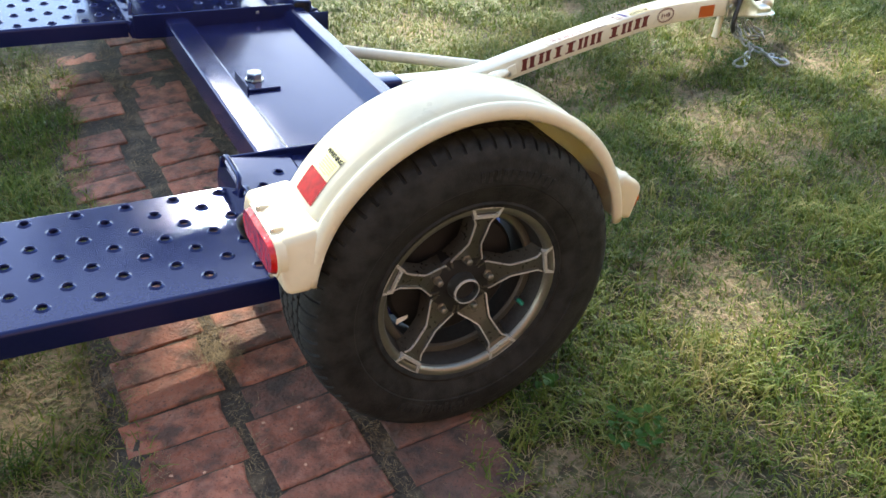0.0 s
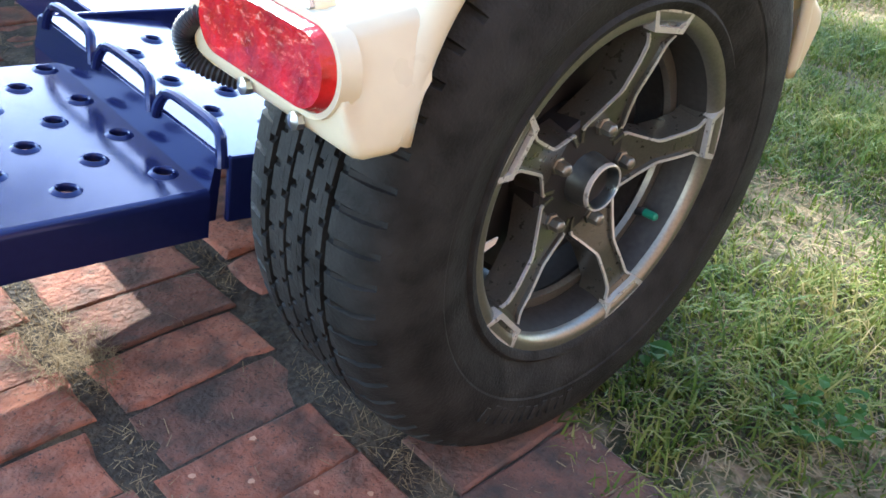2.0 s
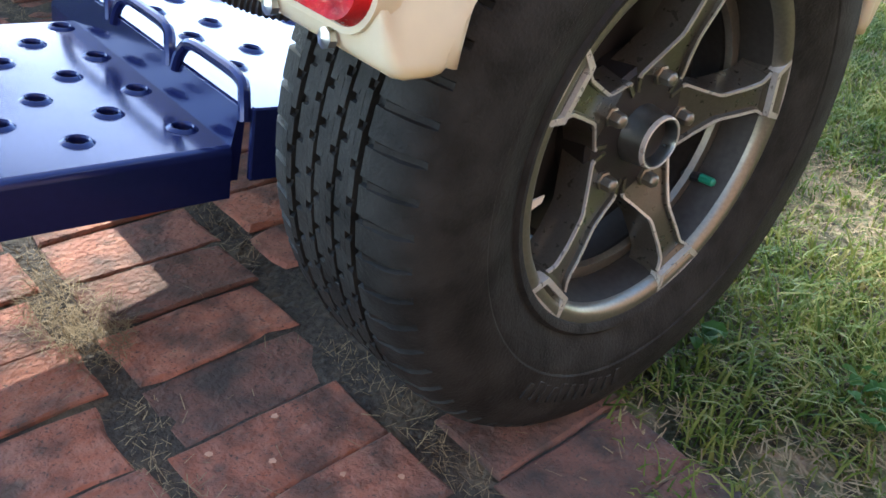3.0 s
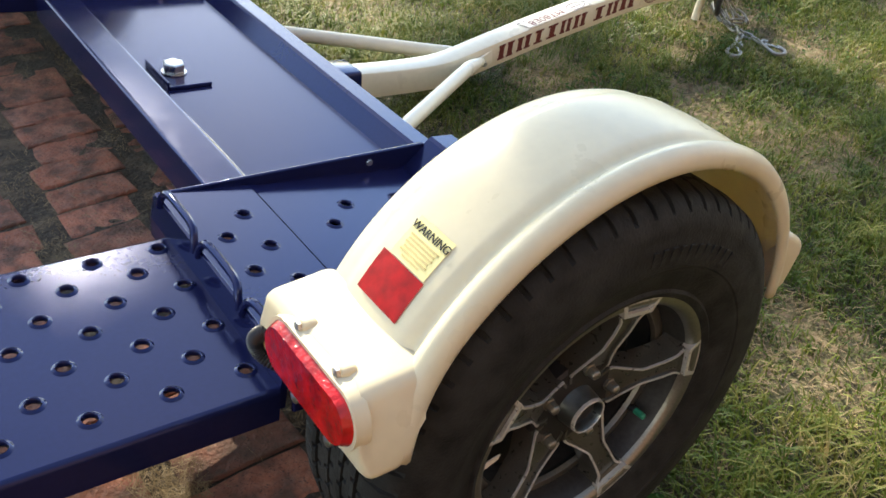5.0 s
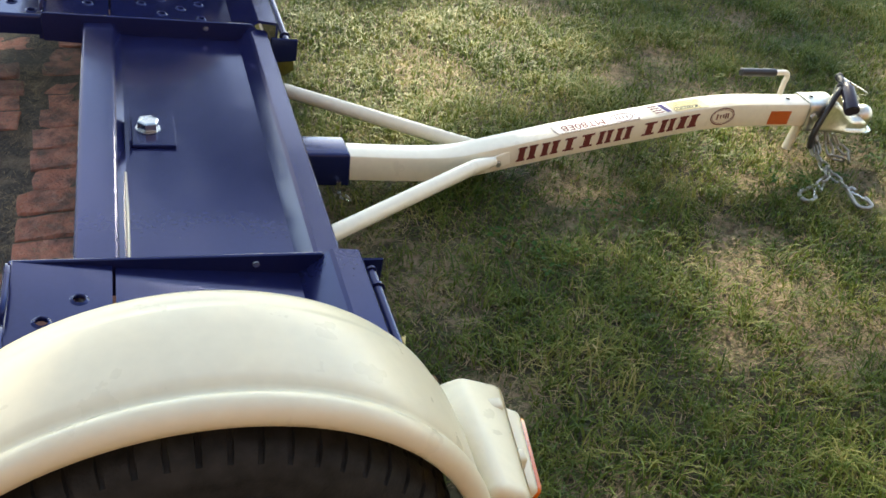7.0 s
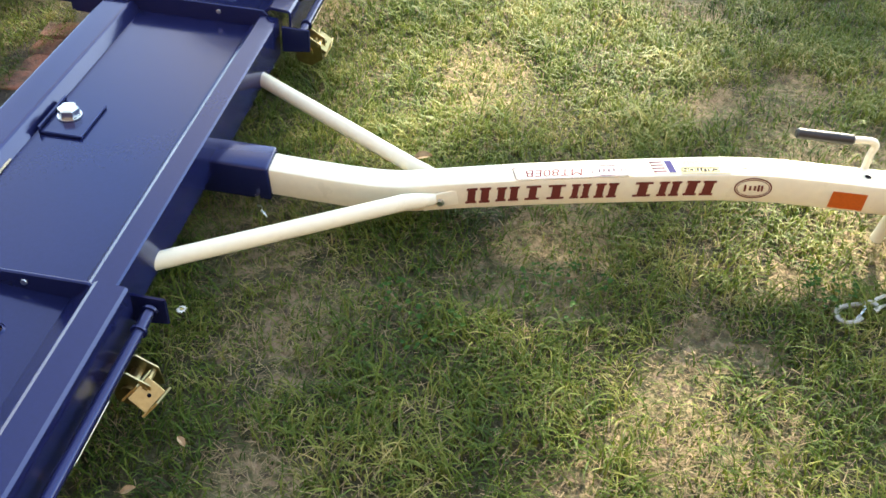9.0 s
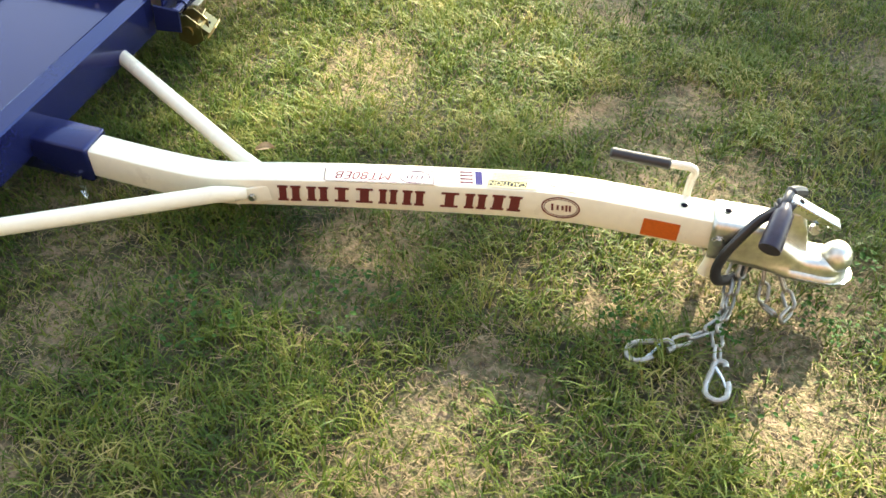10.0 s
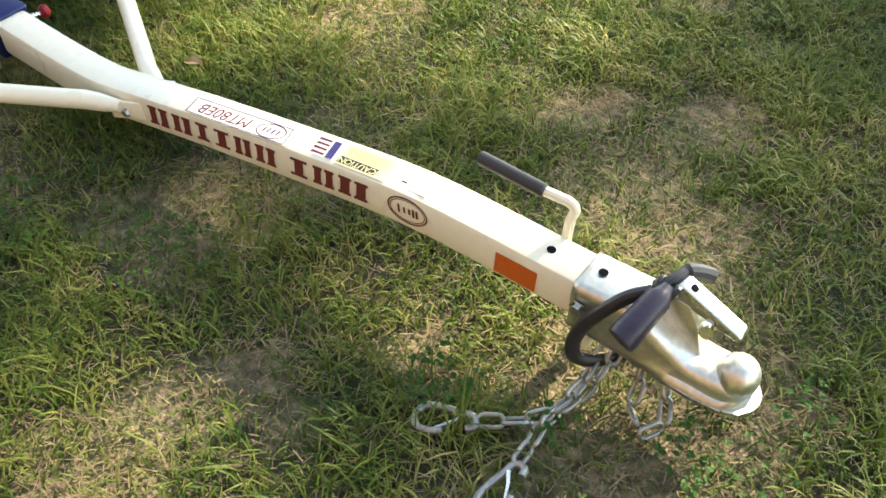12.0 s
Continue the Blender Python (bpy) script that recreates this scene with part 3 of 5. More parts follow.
# ---------- fenders ----------
FC = loc(0.006, 0.354)      # centre of the fender's arc


TOE, ROLL = 0.023, -0.025              # the fenders stand slightly askew


def fender_point(a, y, r):
    """a: degrees from the front, in the dolly's frame."""
    x = FC[0] + r * math.cos(radians(a))
    z = r * math.sin(radians(a))
    flare = max(0.0, min(1.0, (a - 142) / 24)) * max(0.0, min(1.0, (0.045 - y) / 0.045))
    return Vector((x, y + TOE * x + ROLL * z - 0.017 * flare * flare, FC[1] + z))


SECTION = [(0.006, 0.316), (0.001, 0.320), (-0.001, 0.327), (0.001, 0.335), (0.006, 0.341), (0.014, 0.3445), (0.022, 0.3435), (0.028, 0.3395), (0.032, 0.3355), (0.036, 0.3350), (0.040, 0.3375), (0.045, 0.3405), (0.053, 0.3420),
           (0.075, 0.3430), (0.095, 0.3435), (0.120, 0.3430), (0.145, 0.3415), (0.151, 0.3400), (0.156, 0.3375), (0.163, 0.3365), (0.175, 0.335), (0.186, 0.330), (0.196, 0.320), (0.203, 0.306), (0.206, 0.285), (0.207, 0.25)]


def build_fender(far):
    bm = bmesh.new()
    rows = []
    for i in range(57):
        a = 9 + 157.5 * i / 56
        row = []
        for y, r in SECTION:
            p = fender_point(a, y, r)
            p.y = side(p.y, far)
            row.append(bm.verts.new(p))
        rows.append(row)
    for i in range(len(rows) - 1):
        for j in range(len(SECTION) - 1):
            bm.faces.new((rows[i][j], rows[i + 1][j], rows[i + 1][j + 1], rows[i][j + 1]))
    fender = part("fender", bm, M_CREAM, dolly, "glossy cream plastic wheel fender with a rolled outer lip", 60)
    so = fender.modifiers.new("thickness", 'SOLIDIFY')
    so.thickness, so.offset = 0.0045, -1 if not far else 1

    # boxes for the lights at both ends, in world places
    rear_box = [[(-0.303, -0.028, 0.450), (-0.349, -0.029, 0.454), (-0.352, -0.021, 0.490), (-0.344, 0.004, 0.541), (-0.258, -0.004, 0.550), (-0.279, -0.019, 0.500)],
                [(-0.300, 0.192, 0.452), (-0.350, 0.192, 0.455), (-0.354, 0.192, 0.500), (-0.345, 0.184, 0.545), (-0.262, 0.184, 0.548), (-0.285, 0.192, 0.490)]]
    front_box = [[(0.325, 0.016, 0.385), (0.372, 0.016, 0.364), (0.392, 0.016, 0.430), (0.387, 0.016, 0.447), (0.345, 0.016, 0.478), (0.325, 0.016, 0.455)],
                 [(0.345, 0.244, 0.355), (0.412, 0.244, 0.332), (0.438, 0.244, 0.388), (0.432, 0.244, 0.402), (0.372, 0.244, 0.430), (0.335, 0.244, 0.420)]]
    for pa, pb in (rear_box, front_box):
        bm = bmesh.new()
        a, b = [[bm.verts.new(loc3(x, side(y, far), z)) for x, y, z in pp] for pp in (pa, pb)]
        bm.faces.new(a)
        bm.faces.new(list(reversed(b)))
        for i in range(6):
            bm.faces.new((a[i], b[i], b[(i + 1) % 6], a[(i + 1) % 6]))
        bmesh.ops.bevel(bm, geom=list(bm.edges), offset=0.013, segments=4, affect='EDGES', profile=0.5)
        part("lamp_box", bm, M_CREAM, fender, smooth=50)
    return fender


near_fender = build_fender(False)
far_fender = build_fender(True)


def lamp(far):
    f = far_fender if far else near_fender
    cx, cz = loc(-0.350, 0.507)
    cy = side(0.075, far)

    def oval(bm, half, rad, x0, x1, inset=0.0, dome=0.0):
        ring0, ring1 = [], []
        n = 20
        for i in range(2 * n):
            a = math.pi / 2 + math.pi * (i % n) / (n - 1) + (math.pi if i >= n else 0)
            oy = half * (-1 if i < n else 1)
            ring0.append(bm.verts.new((x0, cy + oy + rad * math.cos(a), cz + rad * math.sin(a))))
            ring1.append(bm.verts.new((x1, cy + oy + (rad - inset) * math.cos(a), cz + (rad - inset) * math.sin(a))))
        k = len(ring0)
        for i in range(k):
            bm.faces.new((ring0[i], ring0[(i + 1) % k], ring1[(i + 1) % k], ring1[i]))
        bm.faces.new(ring1)
        return bm
    bm = oval(bmesh.new(), 0.053, 0.0365, cx + 0.014, cx - 0.002, 0.002)
    tl = part("tail_light", bm, M_CREAM, f, "oval red tail light in a cream collar", 40)
    bm = oval(bmesh.new(), 0.0525, 0.0310, cx - 0.001, cx - 0.011, 0.005)
    part("lens", bm, M_RED, tl, "faceted red plastic lens", 40)
    for oy in (-0.042, 0.025):
        bm = bmesh.new()
        lathe(bm, [(0.0, 0.007), (-0.006, 0.007), (-0.008, 0.0)], 8)
        scr = part("screw", bm, M_CHROME, tl, smooth=True)
        scr.matrix_local = Matrix.Translation((cx + 0.002, cy + oy, cz - 0.042)) @ pose(0, 0, 0, 0, 0, -90)


lamp(False)


def lamp_hardware():
    """The near tail light's mounting blocks, bolts and wire loom on the box top."""
    bu, bw = loc(-0.328, 0.541)
    for y in (0.040, 0.115):
        bm = bmesh.new()
        box(bm, (bu - 0.014, y - 0.009, bw - 0.01), (bu + 0.006, y + 0.009, bw + 0.007), 0.006, 2)
        part("mounting_lug", bm, M_CREAM, near_fender, smooth=50)
        bm = bmesh.new()
        lathe(bm, [(0.0, 0.0060), (-0.004, 0.0060), (-0.0055, 0.0)], 6)
        b = part("lug_bolt", bm, M_CHROME, near_fender)
        b.matrix_local = pose(bu - 0.013, y, bw + 0.001, 0, 0, -90)
    bm = bmesh.new()
    pts = smooth_line([loc3(-0.338, 0.155, 0.497), loc3(-0.351, 0.174, 0.494), loc3(-0.358, 0.186, 0.477), loc3(-0.354, 0.180, 0.459), loc3(-0.338, 0.160, 0.449), loc3(-0.315, 0.140, 0.445), loc3(-0.28, 0.14, 0.447)], 14)
    tube(bm, pts, [0.0095 if i % 2 else 0.0078 for i in range(len(pts))], 10)
    part("wire_loom", bm, M_BLACKPL, near_fender, "black corrugated wire conduit", True)


lamp_hardware()


def amber():
    bm = bmesh.new()
    box(bm, (-0.026, -0.072, -0.026), (0.012, 0.072, 0.026), 0.012, 3)
    u, w = loc(0.424, 0.362)
    bmesh.ops.transform(bm, matrix=Matrix.Translation((u, 0.140, w)) @ pose(0, 0, 0, 0, 20, -10), verts=bm.verts)
    ml = part("marker_light", bm, M_CREAM, near_fender, "front marker light in a cream collar", 40)
    bm = bmesh.new()
    box(bm, (0.008, -0.066, -0.021), (0.018, 0.066, 0.021), 0.008, 3)
    bmesh.ops.transform(bm, matrix=Matrix.Translation((u, 0.140, w)) @ pose(0, 0, 0, 0, 20, -10), verts=bm.verts)
    part("amber_lens", bm, M_AMBER, ml, "amber plastic lens", 40)
    for y in (0.10, 0.19):
        bm = bmesh.new()
        box(bm, (u - 0.040, y - 0.010, w + 0.030), (u - 0.012, y + 0.010, w + 0.060), 0.005, 2)
        part("mounting_lug", bm, M_CREAM, near_fender, smooth=50)


amber()


def fender_patch(a0, a1, y0, y1, r_add, mat, name, label):
    bm = bmesh.new()
    rows = []
    for i in range(7):
        a = a0 + (a1 - a0) * i / 6
        row = []
        for j in range(5):
            y = y0 + (y1 - y0) * j / 4
            k = [s for s in range(len(SECTION) - 1) if SECTION[s][0] <= y <= SECTION[s + 1][0]][0]
            (ya, ra), (yb, rb) = SECTION[k], SECTION[k + 1]
            row.append(bm.verts.new(fender_point(a, y, ra + (rb - ra) * (y - ya) / (yb - ya) + r_add)))
        rows.append(row)
    for i in range(6):
        for j in range(4):
            bm.faces.new((rows[i][j], rows[i][j + 1], rows[i + 1][j + 1], rows[i + 1][j]))
    return part(name, bm, mat, near_fender, label)


A0 = math.degrees(math.atan2(0.200, -0.263)) + PITCH
fender_patch(A0 - 7.4, A0 + 0.6, 0.066, 0.137, 0.0012, M_REFLECT, "reflector", "red reflective tape rectangle")
fender_patch(A0 - 15.6, A0 - 7.6, 0.068, 0.127, 0.0012, M_YELLOW, "warning_label", "yellow warning sticker with black heading")
warn = bpy.data.objects["warning_label"]


def on_fender(a, y, r_add):
    p = fender_point(a, y, 0.3433 + r_add)
    t = Vector((math.sin(radians(a)), 0, -math.cos(radians(a))))
    return basis(p, (0, -1, 0), t)


part("heading", text_mesh("WARNING", 0.0125, on_fender(A0 - 13.9, 0.0975, 0.0016)), M_INK, warn).data.materials.append(M_INK)
for i in range(6):
    bm = bmesh.new()
    w = (0.023, 0.021, 0.022, 0.020, 0.022, 0.014)[i]
    box(bm, (-w, -0.0011, -0.0004), (w, 0.0011, 0.0004))
    bmesh.ops.transform(bm, matrix=on_fender(A0 - 12.3 + 0.75 * i, 0.0975, 0.0012), verts=bm.verts)
    part("text_bar", bm, M_INKGREY, warn)

# ---------- bed of the dolly ----------
PL = -0.036           # the plates' top
TOP = 0.014           # the dividing flanges' top
U0 = -0.262


def hole_ring():
    """The pressed rim of one punched hole: raised lip and a short throat."""
    bm = bmesh.new()
    n, r = 16, 0.0115
    prof = [(r + 0.0048, 0.0002), (r + 0.0028, 0.0016), (r + 0.0012, 0.0030), (r, 0.0034), (r - 0.0012, 0.0026), (r - 0.0020, 0.0006), (r - 0.0024, -0.0040), (r - 0.0014, -0.0060), (r + 0.0005, -0.0045)]
    rings = [[bm.verts.new((q * math.cos(2 * math.pi * i / n), q * math.sin(2 * math.pi * i / n), h)) for i in range(n)] for q, h in prof]
    for p, q in zip(rings, rings[1:]):
        for i in range(n):
            bm.faces.new((p[i], p[(i + 1) % n], q[(i + 1) % n], q[i]))
    return finish(bm, M_BLUE, True)


def punched_sheet(bm, lo, hi, holes, w, thick=0.004):
    """A flat sheet with round openings."""
    n, r = 16, 0.0128
    edges = []
    loops = [[(lo[0], lo[1]), (hi[0], lo[1]), (hi[0], hi[1]), (lo[0], hi[1])]]
    loops += [[(u + r * math.cos(2 * math.pi * i / n), y + r * math.sin(2 * math.pi * i / n)) for i in range(n)] for u, y in holes]
    for pts in loops:
        vs = [bm.verts.new((px, py, w)) for px, py in pts]
        edges += [bm.edges.new((vs[i], vs[(i + 1) % len(vs)])) for i in range(len(vs))]
    out = bmesh.ops.triangle_fill(bm, use_beauty=True, use_dissolve=False, edges=edges, normal=(0, 0, 1))
    faces = [g for g in out["geom"] if isinstance(g, bmesh.types.BMFace)]
    ext = bmesh.ops.extrude_face_region(bm, geom=faces)
    bmesh.ops.translate(bm, vec=(0, 0, -thick), verts=[g for g in ext["geom"] if isinstance(g, bmesh.types.BMVert)])
    return bm


M_PALEZINC = material("pale_zinc", (0.40, 0.33, 0.16), 0.40, 1.0, grain=0.1, grain_size=120, stain=0.3, stain_color=(0.45, 0.36, 0.16), stain_size=40)
# Near-black colour for flat discs, in place of the shade inside holes
M_HOLE = material("painted_hole_shade", (0.006, 0.006, 0.010), 0.9)
M_HOLE.node_tree.nodes["Principled BSDF"].inputs["Specular IOR Level"].default_value = 0.05
RING_MESH = hole_ring()


def add_holes(ob, holes, w):
    for u, y in holes:
        h = part("punched_hole", RING_MESH, None, ob)
        h.location = (u, y, w)


def plate_with_holes(name, lo, hi, holes, w, label=""):
    p = part(name, punched_sheet(bmesh.new(), lo, hi, holes, w), M_BLUE, dolly, label)
    add_holes(p, holes, w)
    return p


PAN_TILT = 4.86       # the wheel pans fall to the front a little more than the frame


def tilt_pan(ob):
    ob.matrix_local = Matrix.Translation((0, 0, -0.012 - PL)) @ pose(0, 0, 0, 0, PAN_TILT, 0)


def build_bed():
    c0, c1 = 0.795, 2 * MID - 0.795
    bm = bmesh.new()
    box(bm, (-0.074, c0, PL - 0.006), (0.250, c1, PL), 0.0015, 1)
    part("centre_plate", bm, M_BLUE, dolly, "glossy navy centre deck plate")
    # rear strip, a folded channel that stands above the plate and slopes down to it
    hi = PL + 0.031
    bm = bmesh.new()
    prism(bm, [(-0.163, PL - 0.05), (-0.163, hi - 0.004), (-0.160, hi - 0.001), (-0.156, hi), (-0.090, hi), (-0.086, hi - 0.001), (-0.083, hi - 0.004), (-0.066, PL + 0.0005), (-0.066, PL - 0.008), (-0.072, PL - 0.008), (-0.089, hi - 0.008), (-0.157, hi - 0.006), (-0.157, PL - 0.05)], c0, c1)
    part("rear_channel", bm, M_BLUE, dolly)
    bm = bmesh.new()
    tube(bm, [(-0.068, c0 + 0.005, PL + 0.004), (-0.067, c0 + 0.20, PL + 0.004), (-0.068, c0 + 0.36, PL + 0.003)], [0.0042, 0.0048, 0.003], 8)
    part("weld_seam", bm, M_GUNLIP, dolly, "bare weld seam", True)
    # front rail of the centre
    bm = bmesh.new()
    prism(bm, [(0.248, PL), (0.275, PL + 0.034), (0.283, PL + 0.038), (0.326, PL + 0.034), (0.330, PL + 0.030), (0.330, PL - 0.075), (0.324, PL - 0.075), (0.324, PL + 0.026), (0.284, PL + 0.032), (0.254, PL - 0.004)], c0, c1)
    part("front_rail", bm, M_BLUE, dolly, "folded navy front rail with a scuffed lip")
    # main beams below
    for u0, u1, y0, y1, z0, z1 in ((-0.06, 0.06, 0.22, 2 * MID - 0.22, PL - 0.115, PL - 0.02),):
        bm = bmesh.new()
        box(bm, (u0, y0, z0), (u1, y1, z1), 0.008, 2)
        part("axle_beam", bm, M_BLUE, dolly, smooth=50)
    # bolt with its square plate
    bm = bmesh.new()
    box(bm, (-0.052, MID - 0.072, PL), (0.045, MID + 0.064, PL + 0.009), 0.002, 1)
    box(bm, (-0.057, MID - 0.072, PL), (-0.052, MID + 0.064, PL + 0.020), 0.0015, 1)
    pl = part("bolt_plate", bm, M_BLUE, dolly)
    bm = bmesh.new()
    lathe(bm, [(0.0, 0.028), (0.003, 0.028), (0.003, 0.0)], 28)
    ws = part("washer", bm, M_CHROME, pl, smooth=40)
    ws.matrix_local = pose(-0.015, MID, PL + 0.010, 90, 0, 0)
    bm = bmesh.new()
    lathe(bm, [(0.0, 0.0245), (0.017, 0.0245), (0.020, 0.021), (0.0205, 0.0)], 6)
    bt = part("bolt_head", bm, M_CHROME, pl, "zinc hex bolt head", 30)
    bt.matrix_local = pose(-0.015, MID, PL + 0.014, 90, 0, 15)
    for far in (False, True):
        def yy(a, b):
            return tuple(sorted((side(a, far), side(b, far))))
        y0, y1 = yy(0.300, 0.789)
        # dividing flange
        f0, f1 = yy(0.787, 0.795)
        bm = bmesh.new()
        prism(bm, [(U0, PL - 0.03), (U0 - 0.004, TOP - 0.006), (U0, TOP), (0.285, TOP), (0.300, TOP - 0.012), (0.300, PL - 0.05)], f0, f1, 0.002, 1)
        part("side_flange", bm, M_BLUE, dolly, smooth=40)
        for u in (0.16,):
            for dz in (0.030,):
                bm = bmesh.new()
                lathe(bm, [(0.0, 0.007), (-0.003, 0.006), (-0.004, 0.0)], 10)
                r = part("rivet", bm, M_CHROME, dolly, smooth=True)
                r.matrix_local = Matrix.Translation((u, f0 - 0.0005, PL + dz))
        # wheel pan: rear strip with holes, main plate with holes, front stop
        hs = [(-0.147, 0.690 - 0.100 * k) for k in range(4)] + [(-0.203, 0.630 - 0.100 * k) for k in range(3)]
        pan = plate_with_holes("pan_rear_plate", (U0, y0), (-0.094, y1), [(u, side(y, far)) for u, y in hs], PL + 0.004, "punched navy pan plate")
        tilt_pan(pan)
        hm = [(0.160 - 0.055 * i, 0.682 - 0.105 * k - (0.055 if i % 2 else 0.0)) for i in range(4) for k in range(4)]
        hm = [(u, y) for u, y in hm if y > 0.32]
        pan = plate_with_holes("pan_plate", (-0.088, y0), (0.250, y1), [(u, side(y, far)) for u, y in hm], PL, "punched navy wheel pan plate")
        tilt_pan(pan)
        bm = bmesh.new()
        prism(bm, [(0.240, PL), (0.298, PL + 0.056), (0.306, PL + 0.060), (0.357, PL + 0.056), (0.362, PL + 0.050), (0.362, PL - 0.06), (0.356, PL - 0.06), (0.356, PL + 0.048), (0.304, PL + 0.052), (0.247, PL - 0.003)], y0 + (0.01 if not far else 0), y1 - (0 if not far else 0.01))
        part("wheel_stop", bm, M_BLUE, dolly, "raised navy front wheel stop")
        # outer skirt of the pan
        s0, s1 = yy(0.290, 0.298)
        bm = bmesh.new()
        prism(bm, [(U0, PL - 0.02), (U0, 0.022), (0.29, TOP - 0.02), (0.29, PL - 0.05)], s0, s1, 0.002, 1)
        part("pan_skirt", bm, M_BLUE, dolly)
        # rear lip and its three bent loops
        bm = bmesh.new()
        prism(bm, [(U0 - 0.010, PL - 0.028), (U0 - 0.010, PL + 0.008), (U0 - 0.002, 0.014), (U0 + 0.002, 0.016), (U0 + 0.005, 0.013), (U0 + 0.0, PL - 0.028)], *yy(0.313, 0.789))
        part("rear_lip", bm, M_BLUE, dolly)
        for k in range(3):
            a = 0.762 - 0.158 * k
            b = a - 0.146
            bm = bmesh.new()
            pts = smooth_line([(U0 - 0.004, side(a, far), 0.006), (U0 - 0.002, side(a - 0.006, far), 0.026), (U0 + 0.002, side(a - 0.022, far), 0.040), (U0 + 0.003, side((a + b) / 2, far), 0.042),
                               (U0 + 0.002, side(b + 0.022, far), 0.040), (U0 - 0.002, side(b + 0.006, far), 0.026), (U0 - 0.004, side(b, far), 0.006)], 5)
            tube(bm, pts, 0.0065, 10)
            part("loop_bar", bm, M_BLUE, dolly, smooth=True)
        # ramp
        r0, r1 = yy(0.310, 0.722)
        RW = PL + 0.018
        bm = bmesh.new()
        t = 0.004
        w = RW - 0.008
        u_end = U0 - 0.0095
        holes = []
        for i in range(22):
            for k in range(4):
                y = 0.690 - 0.1075 * k - (0.0 if i % 2 == 0 else 0.052)
                if y > 0.335:
                    holes.append((-0.296 - 0.0525 * i, side(y, far)))
        # an inverted channel: punched top and two folded skirts
        c = 0.009
        punched_sheet(bm, (-1.55, r0 + c), (u_end, r1 - c), holes, w)
        for e, sg in ((r0, 1), (r1, -1)):
            arc = [(e + sg * c * (1 - math.sin(q)), w - c * (1 - math.cos(q))) for q in [math.pi / 2 * k / 4 for k in range(5)]]
            prof = arc + [(e, w - 0.056), (e + sg * t, w - 0.056), (e + sg * t, w - c), (e + sg * c, w - t)]
            ends = [[bm.verts.new((ux, py, pz)) for py, pz in prof] for ux in (-1.55, u_end)]
            for q in range(len(prof)):
                qq = (q + 1) % len(prof)
                bm.faces.new((ends[0][q], ends[0][qq], ends[1][qq], ends[1][q]))
            bm.faces.new(ends[0])
            bm.faces.new(list(reversed(ends[1])))
        ramp_ob = part("ramp", bm, M_BLUE, dolly, "punched navy loading ramp", 50)
        add_holes(ramp_ob, holes, w)
        # strap bar in front of the stop, its bracket and the yellow ratchet below
        b0, b1 = 0.30, 0.800
        bm = bmesh.new()
        tube(bm, [(0.392, side(b0, far), PL - 0.005), (0.392, side(b1, far), PL - 0.005)], 0.0115, 12)
        bar = part("strap_bar", bm, M_BLUE, dolly, smooth=40)
        for y in (0.795, 0.745):
            bm = bmesh.new()
            ya, yb = yy(y, y - 0.006)
            tube(bm, [(0.392, ya, PL - 0.005), (0.392, yb, PL - 0.005)], 0.016, 14)
            part("collar", bm, M_BLUE, bar, smooth=40)
        bm = bmesh.new()
        ya, yb = yy(0.806, 0.812)
        prism(bm, [(0.34, PL - 0.06), (0.34, PL + 0.02), (0.42, PL + 0.018), (0.42, PL - 0.05)], ya, yb, 0.003, 1)
        part("bracket", bm, M_BLUE, bar)
        bm = bmesh.new()
        yc = side(0.70, far)
        for s in (-0.022, 0.022):
            prism(bm, [(0.375, PL - 0.12), (0.365, PL - 0.05), (0.405, PL - 0.035), (0.445, PL - 0.06), (0.450, PL - 0.105), (0.415, PL - 0.130)], yc + s - 0.0015, yc + s + 0.0015)
        tube(bm, [(0.405, yc - 0.03, PL - 0.085), (0.405, yc + 0.03, PL - 0.085)], 0.017, 12)
        tube(bm, [(0.435, yc - 0.026, PL - 0.07), (0.435, yc + 0.026, PL - 0.07)], 0.006, 8)
        part("strap_ratchet", bm, M_BRASS, bar, "yellow zinc-plated strap ratchet", 40).location = (-0.018, 0, -0.014)
        bm = bmesh.new()
        box(bm, (-0.021, -0.026, -0.0012), (0.021, 0.026, 0.0012), 0.0008, 1)
        for i in (-1, 1):
            tube(bm, [(0.024 * i, -0.034, -0.012), (0.024 * i, 0.0, 0.004), (0.024 * i, 0.036, -0.010)], 0.0028, 6)
        bmesh.ops.transform(bm, matrix=Matrix.Translation((0.440, yc + (0.03 if far else -0.03), PL - 0.078)) @ pose(0, 0, 0, 30, 38, 12 if far else -12), verts=bm.verts)
        part("ratchet_handle", bm, M_PALEZINC, bar, "pale zinc ratchet handle plate", 30).location = (-0.018, 0, -0.014)
        # Handle hole: a flat dark disc painted as the hole's shade
        bm = bmesh.new()
        lathe(bm, [(0.0, 0.004), (-0.002, 0.004), (-0.002, 0.0)], 10)
        bmesh.ops.transform(bm, matrix=Matrix.Translation((0.440, yc + (0.03 if far else -0.03), PL - 0.078)) @ pose(0, 0, 0, 30, 38, 12 if far else -12) @ pose(0.004, 0.002, 0.0018, -90, 0, 0), verts=bm.verts)
        part("handle_hole", bm, M_HOLE, bar).location = (-0.018, 0, -0.014)
        bm = bmesh.new()
        sa, sb = yy(0.490, 0.628)
        box(bm, (0.352, sa, PL - 0.072), (0.374, sb, PL - 0.069), 0.001, 1)
        part("cream_strip", bm, M_CREAMPAINT, bar, "cream painted flat strip")


build_bed()

